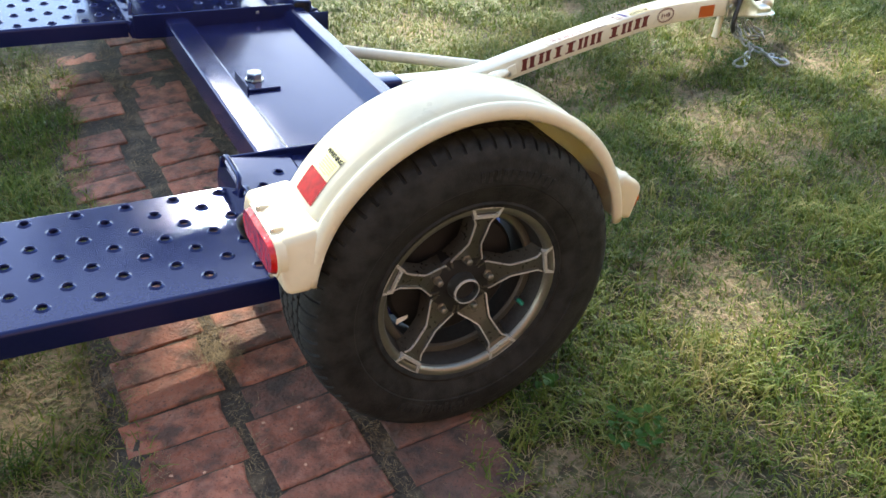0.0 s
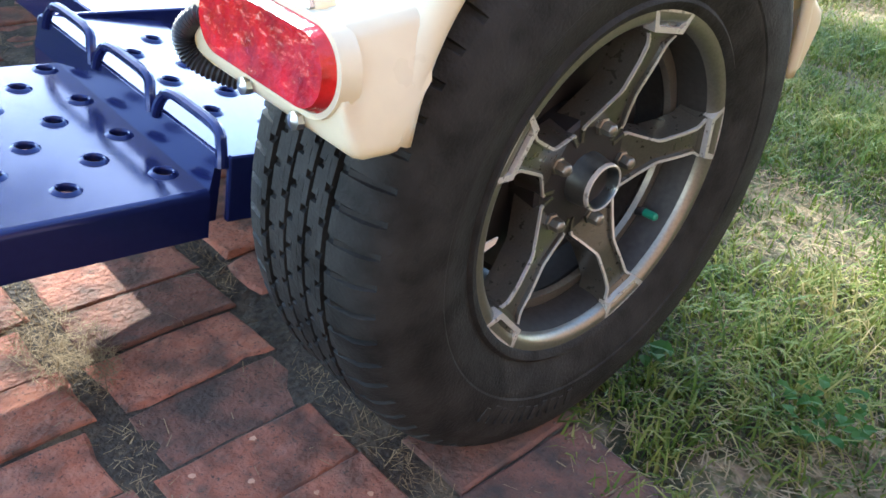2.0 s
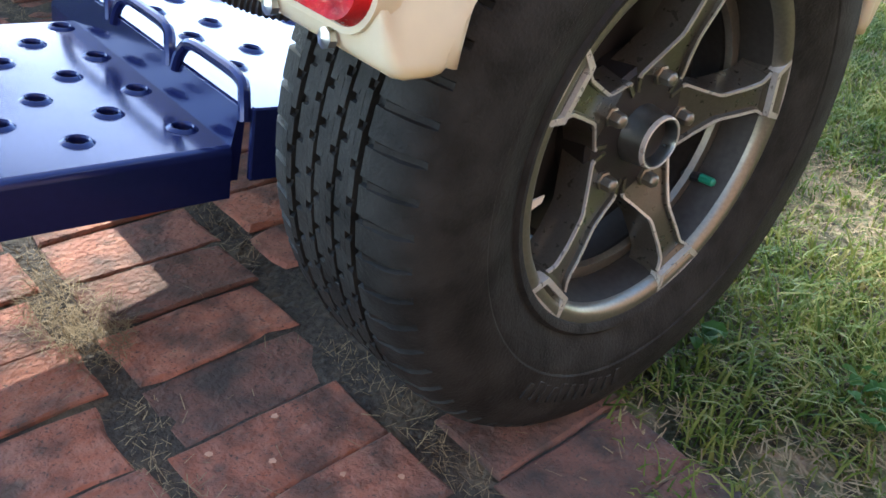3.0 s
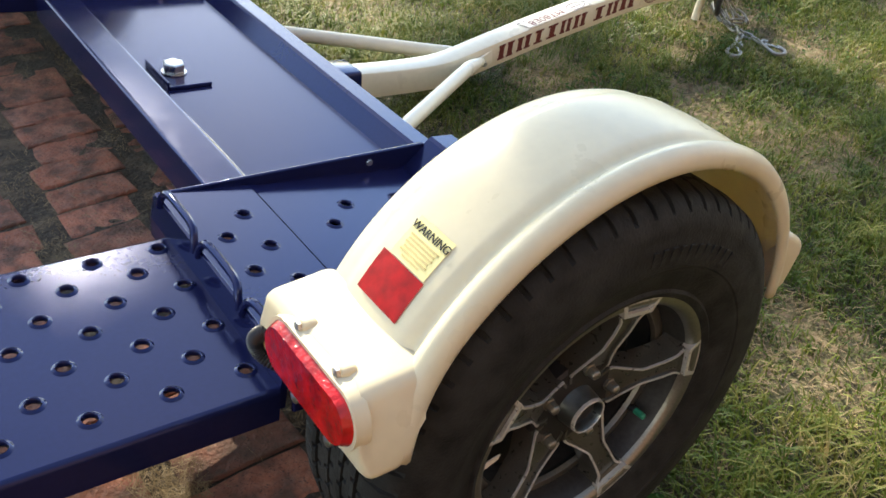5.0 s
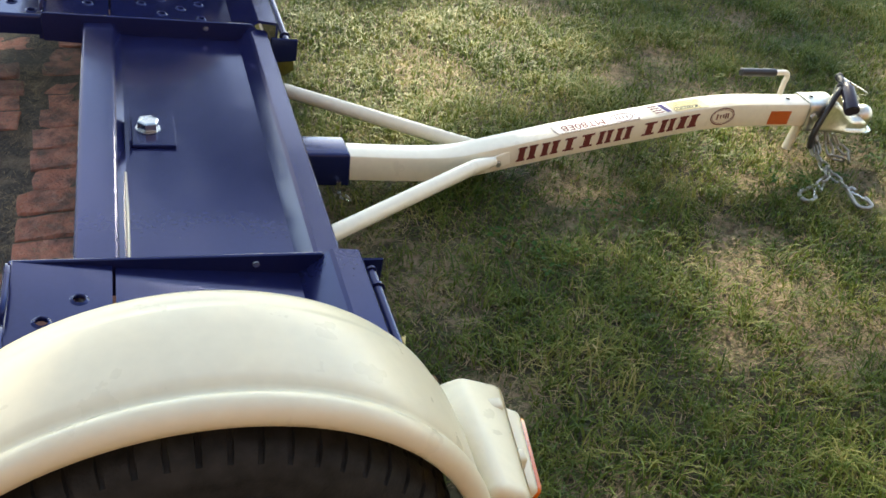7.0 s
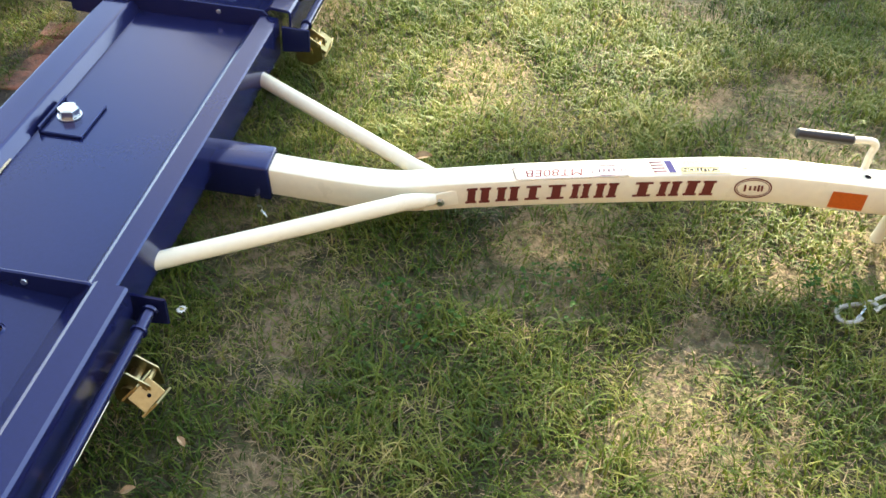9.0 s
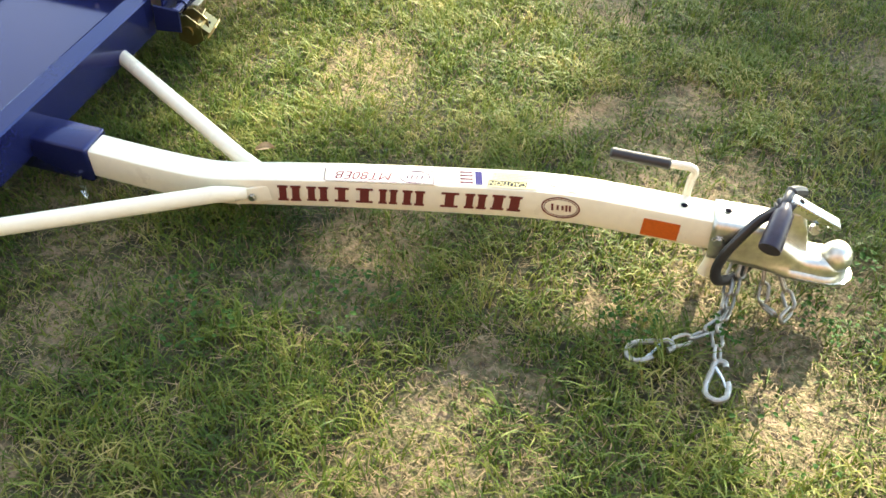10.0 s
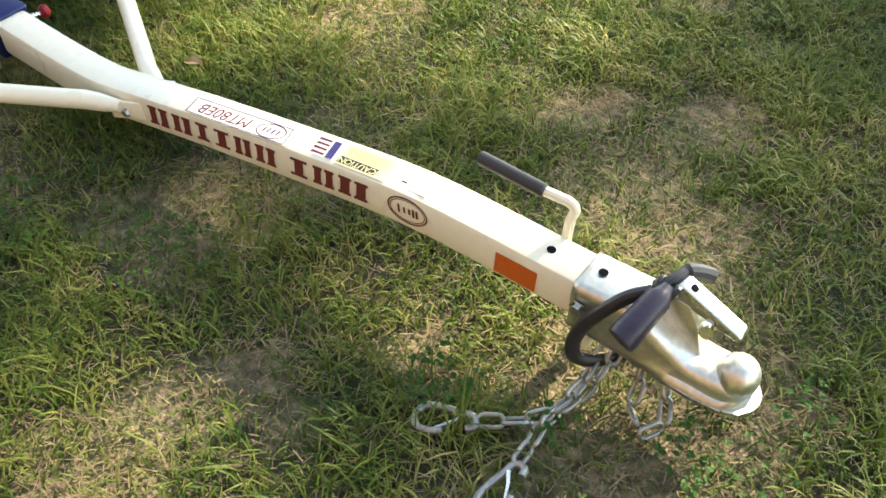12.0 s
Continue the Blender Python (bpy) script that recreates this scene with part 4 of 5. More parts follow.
# ---------- tongue ----------
YAW = math.atan(0.026)
AX = [(0.25, 0.122), (0.46, 0.0935), (0.56, 0.080), (0.63, 0.0715), (0.70, 0.0655), (0.74, 0.0645), (0.79, 0.0685), (0.92, 0.0885), (1.05, 0.1070), (1.18, 0.1230),
      (1.31, 0.1375), (1.43, 0.1505), (1.49, 0.1555), (1.55, 0.1580), (1.61, 0.1575), (1.68, 0.1535), (1.79, 0.1455), (1.92, 0.1365)]
HW, HH = 0.0365, 0.0375


def axis_y(x):
    return 1.3312 + 0.026 * x


def tongue_z(x):
    for (a, za), (b, zb) in zip(AX, AX[1:]):
        if x <= b:
            return za + (zb - za) * (x - a) / (b - a), math.atan2(zb - za, b - a)
    return AX[-1][1], 0


def on_tongue(x, across, up, face):
    """Axes on the tongue's near side or top, at x along it; across and up in metres from the axis."""
    z, s = tongue_z(x)
    along = Vector((math.cos(s) * math.cos(YAW), math.cos(s) * math.sin(YAW), math.sin(s)))
    out = Vector((math.sin(YAW), -math.cos(YAW), 0))
    top = out.cross(along) * -1
    if top.z < 0:
        top = -top
    p = Vector((x, axis_y(x), z))
    inv = dolly.matrix_world.inverted()
    if face == "side":
        m = basis(p + out * (HW + across) + top * up, along, top)
    else:
        m = basis(p + top * (HH + across) - out * up, -along, out)
    return inv @ m


def build_tongue():
    bm = bmesh.new()
    rings = []
    c = 0.009
    sec = [(-HW + c, -HH), (HW - c, -HH), (HW - 0.3 * c, -HH + 0.3 * c), (HW, -HH + c), (HW, HH - c), (HW - 0.3 * c, HH - 0.3 * c), (HW - c, HH), (-HW + c, HH), (-HW + 0.3 * c, HH - 0.3 * c), (-HW, HH - c), (-HW, -HH + c), (-HW + 0.3 * c, -HH + 0.3 * c)]
    xs = [0.25, 0.40, 0.56, 0.60, 0.63, 0.66, 0.69, 0.72, 0.75, 0.78, 0.82, 0.92, 1.05, 1.18, 1.31, 1.40, 1.43, 1.46, 1.49, 1.52, 1.55, 1.58, 1.61, 1.65, 1.69, 1.79, 1.88]
    for x in xs:
        z, _ = tongue_z(x)
        y = axis_y(x)
        rings.append([bm.verts.new(loc3(x - a * math.sin(YAW), y + a * math.cos(YAW), z + b)) for a, b in sec])
    k = len(sec)
    for a, b in zip(rings, rings[1:]):
        for j in range(k):
            bm.faces.new((a[j], a[(j + 1) % k], b[(j + 1) % k], b[j]))
    bm.faces.new(list(reversed(rings[0])))
    bm.faces.new(rings[-1])
    t = part("tongue", bm, M_CREAMPAINT, dolly, "cream painted bent steel tongue with stickers", 25)
    # blue socket
    bm = bmesh.new()
    w, h = HW + 0.010, HH + 0.010
    r = []
    for x in (0.20, 0.455):
        z, _ = tongue_z(max(x, 0.25))
        r.append([bm.verts.new(loc3(x, axis_y(x) + a, z + b)) for a, b in ((-w, -h), (w, -h), (w, h), (-w, h))])
    for j in range(4):
        bm.faces.new((r[0][j], r[0][(j + 1) % 4], r[1][(j + 1) % 4], r[1][j]))
    bm.faces.new(list(reversed(r[0])))
    bm.faces.new(r[1])
    bmesh.ops.bevel(bm, geom=list(bm.edges), offset=0.007, segments=2, affect='EDGES', profile=0.5)
    sk = part("tongue_socket", bm, M_BLUE, dolly, smooth=50)
    bm = bmesh.new()
    yb = axis_y(0.40) - w
    tube(bm, [loc3(0.425, yb - 0.006, 0.07), loc3(0.425, yb - 0.006, 0.02)], 0.006, 8)
    tube(bm, smooth_line([loc3(0.425, yb - 0.006, 0.028), loc3(0.44, yb - 0.02, 0.022), loc3(0.45, yb - 0.035, 0.03), loc3(0.438, yb - 0.03, 0.045)], 5), 0.0022, 6)
    part("locking_pin", bm, M_CHROME, sk, smooth=True)
    bm = bmesh.new()
    lathe(bm, [(-0.012, 0.0), (-0.011, 0.010), (-0.004, 0.0155), (0.004, 0.0155), (0.011, 0.010), (0.012, 0.0)], 20, loc3(0.353, 1.470, 0.046))
    knob = part("knob", bm, material("red_plastic", (0.36, 0.012, 0.02), 0.4), sk, "small red plastic knob", True)
    bm = bmesh.new()
    tube(bm, [loc3(0.353, 1.464, 0.046), loc3(0.353, 1.36, 0.062)], 0.005, 8)
    part("stem", bm, M_CHROME, knob, smooth=True)
    # braces with flattened ends and bolts
    for far in (False, True):
        s = 1 if far else -1

        def off(x, d):
            return axis_y(x) + s * d
        bm = bmesh.new()
        drop = 0.012 if far else 0.0
        p0, p1, p2 = Vector((0.18, off(0.18, 0.452), 0.142)), Vector((0.785, off(0.785, 0.075), 0.092 - drop)), Vector((0.850, off(0.850, HW + 0.012), 0.086 - drop))
        pts = [p0, p1.lerp(p0, 0.05), p1, p1.lerp(p2, 0.4), p2]
        tube(bm, [loc3(*p) for p in pts], [0.0195, 0.0195, 0.0195, 0.018, 0.013], 16)
        br = part("brace", bm, M_CREAMPAINT, t, "cream tube brace bolted to the tongue", 40)
        bm = bmesh.new()
        z, _ = tongue_z(0.86)
        box(bm, (-0.045, -0.004, -0.020), (0.040, 0.004, 0.020), 0.003, 2)
        m = on_tongue(0.862, 0.006, 0.000, "side") @ pose(0, 0, 0, 90, 14, 0)
        if far:
            m = Matrix.Translation((0, 2 * (HW + 0.006), 0)) @ m
        bmesh.ops.transform(bm, matrix=m, verts=bm.verts)
        part("brace_tab", bm, M_CREAMPAINT, br, smooth=40)
        bm = bmesh.new()
        lathe(bm, [(0.0, 0.0105), (-0.002, 0.0105), (-0.002, 0.008), (-0.008, 0.008), (-0.0085, 0.0)], 6)
        b = part("brace_bolt", bm, M_CHROME, br, smooth=30)
        b.location = loc3(0.862, off(0.862, HW + 0.010), z - 0.003)
    return t


tongue = build_tongue()
tongue.matrix_local = Matrix.Diagonal((0.994, 1, 1, 1))


def flat(name, m, poly, mat, parent, thick=0.0006, label=""):
    bm = bmesh.new()
    a = [bm.verts.new((x, y, 0)) for x, y in poly]
    b = [bm.verts.new((x, y, thick)) for x, y in poly]
    bm.faces.new(list(reversed(a)))
    bm.faces.new(b)
    k = len(poly)
    for i in range(k):
        bm.faces.new((a[i], a[(i + 1) % k], b[(i + 1) % k], b[i]))
    bmesh.ops.transform(bm, matrix=m, verts=bm.verts)
    return part(name, bm, mat, parent, label)


def rect(w, h, ox=0.0, oy=0.0, slant=0.0):
    return [(ox - w / 2, oy - h / 2), (ox + w / 2, oy - h / 2), (ox + w / 2 + slant, oy + h / 2), (ox - w / 2 + slant, oy + h / 2)]


def ring_poly(bm, rx, ry, t, n=36, th=0.0006):
    a = [bm.verts.new((rx * math.cos(2 * math.pi * i / n), ry * math.sin(2 * math.pi * i / n), th)) for i in range(n)]
    b = [bm.verts.new(((rx - t) * math.cos(2 * math.pi * i / n), (ry - t) * math.sin(2 * math.pi * i / n), th)) for i in range(n)]
    for i in range(n):
        bm.faces.new((a[i], a[(i + 1) % n], b[(i + 1) % n], b[i]))
    return bm


def tongue_marks():
    # maker's lettering as plain shapes: pairs of slanted bars with thin feet, nine in two groups
    x = 0.914
    sc = 0.520 / 9.9
    for k, (width, gap, stems) in enumerate(((1.25, 0.08, 2), (1.15, 0.06, 2), (0.85, 0.08, 1), (1.0, 0.06, 1), (0.95, 0.06, 2), (1.1, 0.45, 2), (1.0, 0.06, 1), (1.05, 0.03, 2), (1.4, 0.0, 2))):
        w = width * sc * 0.92
        h = 0.043 if k == 0 else 0.040
        m = on_tongue(x + w / 2, 0.0006, 0.003, "side")
        bm = bmesh.new()
        bars = [rect(w * 0.30, h, ox, 0) for ox in ((-0.27 * w, 0.25 * w) if stems == 2 else (0.0,))]
        bars += [rect(w * (0.42 if stems == 2 else 0.80), h * 0.15, ox, oy * h * 0.425) for ox in ((-0.27 * w, 0.25 * w) if stems == 2 else (0.0,)) for oy in (-1, 1)]
        if stems == 1:
            bars[0] = rect(w * 0.42, h)
        for i, poly in enumerate(bars):
            bm.faces.new([bm.verts.new((px + 0.22 * (py + h / 2), py, 0.0006 + 0.0001 * i)) for px, py in poly])
        bmesh.ops.transform(bm, matrix=m, verts=bm.verts)
        part("lettering_bar", bm, M_MAROON, tongue)
        x += (width + gap) * sc
    # oval mark on the side
    m = on_tongue(1.549, 0.0006, 0.004, "side")
    bm = ring_poly(bmesh.new(), 0.040, 0.0275, 0.0030)
    ring_poly(bm, 0.035, 0.0225, 0.0016)
    for ox, hh in ((-0.017, 0.018), (-0.006, 0.012), (0.004, 0.012), (0.012, 0.017), (0.019, 0.016)):
        bm.faces.new([bm.verts.new((px, py, 0.0006)) for px, py in rect(0.0045, hh, ox, 0)])
    bmesh.ops.transform(bm, matrix=m, verts=bm.verts)
    part("oval_mark", bm, M_MAROON, tongue)
    # orange reflector on the side
    flat("orange_reflector", on_tongue(1.753, 0.0008, -0.006, "side"), rect(0.074, 0.043), M_ORANGE, tongue, label="orange reflective tape rectangle")
    # top: model sticker, flag, caution label, pale sticker (read from the far side)
    m = on_tongue(1.155, 0.0006, -0.012, "top")
    st = flat("model_sticker", m, rect(0.250, 0.046, 0, 0, -0.012), M_WHITE, tongue, 0.0004, "white model sticker with violet print")
    bm = bmesh.new()
    for poly in (rect(0.246, 0.002, 0.006, -0.021), rect(0.246, 0.002, -0.006, 0.021)):
        bm.faces.new([bm.verts.new((px, py, 0.0008)) for px, py in poly])
    for ox in (-0.124, 0.124):
        bm.faces.new([bm.verts.new((px, py, 0.0008)) for px, py in rect(0.002, 0.044, ox + 0.006, 0, -0.012)])
    bmesh.ops.transform(bm, matrix=m, verts=bm.verts)
    part("border", bm, M_PURPLE, st)
    part("print", text_mesh("MT80EB", 0.038, m @ pose(0.034, 0.0, 0.0008), 0.0002), M_FLAGRED, st).data.materials.append(M_FLAGRED)
    bm = ring_poly(bmesh.new(), 0.034, 0.020, 0.0025, th=0.0008)
    for ox in (-0.016, -0.005, 0.006, 0.016):
        bm.faces.new([bm.verts.new((px, py, 0.0008)) for px, py in rect(0.004, 0.014, ox, 0)])
    bmesh.ops.transform(bm, matrix=m @ pose(-0.083, 0, 0), verts=bm.verts)
    part("oval_print", bm, M_PURPLE, st)
    m = on_tongue(1.355, 0.0006, -0.004, "top")
    fl = flat("flag_sticker", m, rect(0.044, 0.046, 0, 0, -0.012), M_WHITE, tongue, 0.0004, "small striped flag sticker")
    for i in range(4):
        flat("stripe", m @ pose(0.008, -0.018 + 0.0115 * i, 0.0005), rect(0.028, 0.005, 0.004 - 0.003 * i, 0, -0.001), M_FLAGRED, fl, 0.0003)
    flat("canton", m @ pose(-0.014, 0.0, 0.0005), rect(0.015, 0.044, 0, 0, -0.011), M_FLAGBLUE, fl, 0.0003)
    m = on_tongue(1.443, 0.0006, -0.004, "top")
    ca = flat("caution_label", m, rect(0.105, 0.052, 0, 0, -0.006), M_PALE, tongue, 0.0004, "yellow caution sticker")
    flat("heading_field", m @ pose(0.006, 0.014, 0.0005), rect(0.080, 0.016), M_INK, ca, 0.0002)
    part("heading", text_mesh("CAUTION", 0.0175, m @ pose(0.006, 0.014, 0.0008), 0.0002), M_YELLOW, ca).data.materials.append(M_YELLOW)
    for i in range(5):
        flat("text_bar", m @ pose(0.0, 0.002 - 0.0052 * i, 0.0005), rect(0.085, 0.0016), M_INKGREY, ca, 0.0002)
    m = on_tongue(1.545, 0.0006, 0.0, "top")
    ps = flat("serial_sticker", m, rect(0.070, 0.050), M_WHITE, tongue, 0.0004, "faded white and grey sticker")
    flat("print_block", m @ pose(0.018, -0.008, 0.0005), rect(0.024, 0.026), M_FADED, ps, 0.0002)
    flat("print_line", m @ pose(0.016, 0.013, 0.0005), rect(0.012, 0.004), M_INK, ps, 0.0002)
    # bolt holes in the top near the end: flat discs, their shade put into the colour
    for x, up, rise in ((1.79, -0.002, 0.0004), (1.876, 0.000, 0.0072)):
        bm = bmesh.new()
        bm.faces.new([bm.verts.new((0.0075 * math.cos(i * math.pi / 8), 0.0075 * math.sin(i * math.pi / 8), 0.0006)) for i in range(16)])
        bmesh.ops.transform(bm, matrix=on_tongue(x, rise, up, "top"), verts=bm.verts)
        part("bolt_hole", bm, M_HOLE, tongue)


tongue_marks()


def build_jack():
    y = axis_y(1.79) + 0.043
    bm = bmesh.new()
    pts = smooth_line([(1.793, y - 0.004, 0.14), (1.797, y - 0.002, 0.21), (1.802, y, 0.234), (1.793, y, 0.245), (1.772, y - 0.002, 0.248), (1.735, y - 0.006, 0.251)], 6)
    tube(bm, [loc3(*p) for p in pts], 0.0082, 10)
    jack = part("stand_handle", bm, M_CREAMPAINT, tongue, "cream crank rod with a black grip", True)
    bm = bmesh.new()
    tube(bm, [loc3(*p) for p in ((1.752, y - 0.005, 0.2495), (1.749, y - 0.005, 0.2498), (1.634, y - 0.002, 0.2555), (1.630, y - 0.002, 0.256))], [0.009, 0.0118, 0.0118, 0.008], 12)
    part("grip", bm, M_BLACKPL, jack, smooth=True)
    bm = bmesh.new()
    tube(bm, [loc3(*p) for p in ((1.885, axis_y(1.885) + 0.01, 0.11), (1.862, axis_y(1.86) + 0.005, 0.005))], 0.014, 12)
    part("stand_leg", bm, M_CREAMPAINT, jack, smooth=40)


build_jack()


def build_coupler():
    """A pressed steel ball coupler: sleeve, tapering channel, ball dome, flared skirt and latch."""
    bm = bmesh.new()
    x0, x1 = 1.853, 2.131
    rows = []
    n = 26
    for i in range(n + 1):
        t = i / n
        x = x0 + (x1 - x0) * t
        w = 0.0455 if t < 0.42 else 0.0455 - 0.007 * min(1, (t - 0.42) / 0.25)
        top = 0.183 - 0.010 * t if t < 0.38 else max(0.113, 0.179 - 0.066 * ((t - 0.38) / 0.30) ** 0.9)
        if t > 0.80:
            w *= math.sqrt(max(0.02, 1 - ((t - 0.80) / 0.205) ** 2))
            top -= 0.030 * ((t - 0.80) / 0.20) ** 2
        base = 0.097 - 0.031 * t
        e = 0.28 if t < 0.45 else 0.28 + 0.35 * min(1, (t - 0.45) / 0.3)
        arch = []
        for k in range(15):
            a = math.pi * k / 14
            ca, sa = math.cos(a), math.sin(a)
            arch.append((w * math.copysign(abs(ca) ** e, ca), base + 0.008 + (top - base - 0.008) * abs(sa) ** e))
        fl = 0.003 if t < 0.35 else 0.003 + 0.009 * min(1, (t - 0.35) / 0.3)
        ring = [(w + fl, base)] + arch + [(-w - fl, base)]
        y = axis_y(x)
        rows.append([bm.verts.new(loc3(x, y - a, b)) for a, b in ring])
    for a, b in zip(rows, rows[1:]):
        for j in range(len(a) - 1):
            bm.faces.new((a[j], a[j + 1], b[j + 1], b[j]))
    bm.faces.new(rows[-1])
    cp = part("coupler", bm, M_GALV, tongue, "galvanised pressed-steel ball coupler", 50)
    so = cp.modifiers.new("thickness", 'SOLIDIFY')
    so.thickness, so.offset = 0.004, -1
    bm = bmesh.new()
    bmesh.ops.create_uvsphere(bm, u_segments=28, v_segments=16, radius=0.0320)
    dx, dz = loc(2.103, 0.104)
    bmesh.ops.transform(bm, matrix=Matrix.Translation((dx, axis_y(2.104), dz)) @ Matrix.Diagonal((1.0, 1.0, 1.12, 1)), verts=bm.verts)
    part("ball_dome", bm, M_GALV, cp, "rounded ball socket dome", True)
    # pale flat lip under the nose
    bm = bmesh.new()
    vs0, vs1 = [], []
    pts = [(2.00, -0.050), (2.06, -0.052), (2.10, -0.048), (2.128, -0.036), (2.142, -0.016), (2.145, 0.0), (2.142, 0.016), (2.128, 0.036), (2.10, 0.048), (2.06, 0.052), (2.00, 0.050)]
    for x, o in pts:
        lip = 0.0775 - 0.10 * (x - 2.00)
        vs0.append(bm.verts.new(loc3(x, axis_y(x) + o, lip - 0.003)))
        vs1.append(bm.verts.new(loc3(x, axis_y(x) + o, lip + 0.003)))
    bm.faces.new(vs0)
    bm.faces.new(list(reversed(vs1)))
    for i in range(len(pts)):
        j = (i + 1) % len(pts)
        bm.faces.new((vs0[i], vs0[j], vs1[j], vs1[i]))
    part("nose_lip", bm, M_CHROME, cp, smooth=30)
    # latch lever and pivot block
    bm = bmesh.new()
    y = axis_y(2.03) + 0.009
    prism(bm, [loc(1.986, 0.203), loc(1.986, 0.226), loc(1.996, 0.230), loc(2.090, 0.185), loc(2.094, 0.177), loc(2.086, 0.173), loc(2.006, 0.202)], y - 0.014, y + 0.014, 0.003, 2)
    part("latch_lever", bm, M_CHROME, cp, "zinc latch lever", 40)
    bm = bmesh.new()
    # Lever hole: a flat dark disc painted as the hole's shade
    lathe(bm, [(0.0, 0.0058), (-0.0015, 0.0058), (-0.0015, 0.0)], 12)
    hole = part("lever_hole", bm, M_HOLE, cp)
    hu, hw = loc(2.010, 0.2238)
    hole.matrix_local = Matrix.Translation((hu, y, hw)) @ pose(0, 0, 0, 0, 25, 0) @ pose(0, 0, 0, -90, 0, 0)
    bm = bmesh.new()
    prism(bm, [loc(1.978, 0.12), loc(1.980, 0.205), loc(2.014, 0.201), loc(2.034, 0.165), loc(2.050, 0.10)], y - 0.016, y + 0.016, 0.004, 2)
    part("latch_block", bm, M_GALV, cp, smooth=40)
    bm = bmesh.new()
    tube(bm, [loc3(2.042, y - 0.012, 0.172), loc3(2.046, y - 0.024, 0.176)], 0.010, 12)
    part("latch_pin", bm, M_CHROME, cp, smooth=30)
    for x in (1.868,):
        bm = bmesh.new()
        lathe(bm, [(0.0, 0.0135), (-0.002, 0.0135), (-0.002, 0.0095), (-0.009, 0.0095), (-0.0095, 0.0)], 6)
        b = part("coupler_bolt", bm, M_CHROME, cp, smooth=30)
        b.location = loc3(x, axis_y(x) - 0.0480, 0.143)


build_coupler()

# ---------- trailer plug and its cable ----------


def build_plug():
    y = axis_y(1.96) - 0.044
    bm = bmesh.new()
    tube(bm, [(1.976, y + 0.034, 0.226), (1.974, y + 0.022, 0.222), (1.972, y + 0.014, 0.219), (1.956, y - 0.046, 0.184), (1.954, y - 0.052, 0.181), (1.9542, y - 0.0515, 0.1815), (1.957, y - 0.043, 0.186)], [0.010, 0.0135, 0.0195, 0.0225, 0.0215, 0.0165, 0.016], 20)
    plug = part("trailer_plug", bm, M_PLUG, None, smooth=35)
    tagged(plug, "black plastic trailer wiring plug hung on the coupler", "plug")
    bm = bmesh.new()
    pts = smooth_line([(1.945, y + 0.05, 0.045), (1.915, y + 0.01, 0.040), (1.882, y - 0.020, 0.052), (1.873, y - 0.024, 0.085), (1.884, y - 0.020, 0.130), (1.908, y - 0.008, 0.172), (1.935, y + 0.010, 0.202), (1.968, y + 0.030, 0.216)], 8)
    tube(bm, pts, 0.0095, 10, squash=1.25)
    part("cable", bm, M_BLACKPL, plug, "black cable looped under the tongue", True)
    bm = bmesh.new()
    pts = smooth_line([(1.962, y + 0.028, 0.216), (1.975, y + 0.050, 0.226), (1.985, y + 0.075, 0.226), (2.000, y + 0.092, 0.218), (2.012, y + 0.102, 0.210)], 6)
    tube(bm, pts, [0.009 if i < 12 else 0.0125 for i in range(len(pts))], 10)
    part("cable_tail", bm, M_BLACKPL, plug, smooth=True)
    for k in range(3):
        bm = bmesh.new()
        c = Vector((1.968 + 0.004 * k, y + 0.030 + 0.004 * k, 0.214 + 0.004 * k))
        pts = [(c.x + 0.015 * math.cos(a), c.y + 0.014 * math.sin(a), c.z + 0.007 * math.sin(2 * a + k)) for a in [2 * math.pi * i / 20 for i in range(20)]]
        tube(bm, pts, 0.0045, 8, closed=True)
        part("cable_tie", bm, M_BLACKPL, plug, smooth=True)
    plug.location.x = -0.008


build_plug()

# ---------- safety chains ----------


def link_mesh(length=0.047, width=0.026, r=0.0037):
    bm = bmesh.new()
    s, q = (length - width) / 2, width / 2 - r
    pts = []
    for i in range(9):
        a = -math.pi / 2 + math.pi * i / 8
        pts.append((s + q * math.cos(a), q * math.sin(a), 0))
    for i in range(9):
        a = math.pi / 2 + math.pi * i / 8
        pts.append((-s + q * math.cos(a), q * math.sin(a), 0))
    tube(bm, pts, r, 8, closed=True)
    return finish(bm, M_CHAIN, True)


LINK = link_mesh()


def hook_mesh():
    bm = bmesh.new()
    pts = smooth_line([(0, 0.013, 0), (-0.012, 0.010, 0), (-0.014, 0, 0), (-0.008, -0.008, 0), (0.010, -0.012, 0), (0.045, -0.020, 0), (0.066, -0.018, 0), (0.078, 0, 0), (0.070, 0.017, 0), (0.048, 0.021, 0), (0.034, 0.019, 0)], 5)
    tube(bm, pts, 0.0060, 10)
    return finish(bm, M_CHAIN, True)


def latch_mesh():
    bm = bmesh.new()
    tube(bm, [(0.004, -0.006, 0.002), (0.022, 0.006, 0.002), (0.048, 0.017, 0.001)], [0.0042, 0.0032, 0.0018], 8)
    return finish(bm, M_CHROME, True)


HOOK, LATCH = hook_mesh(), latch_mesh()


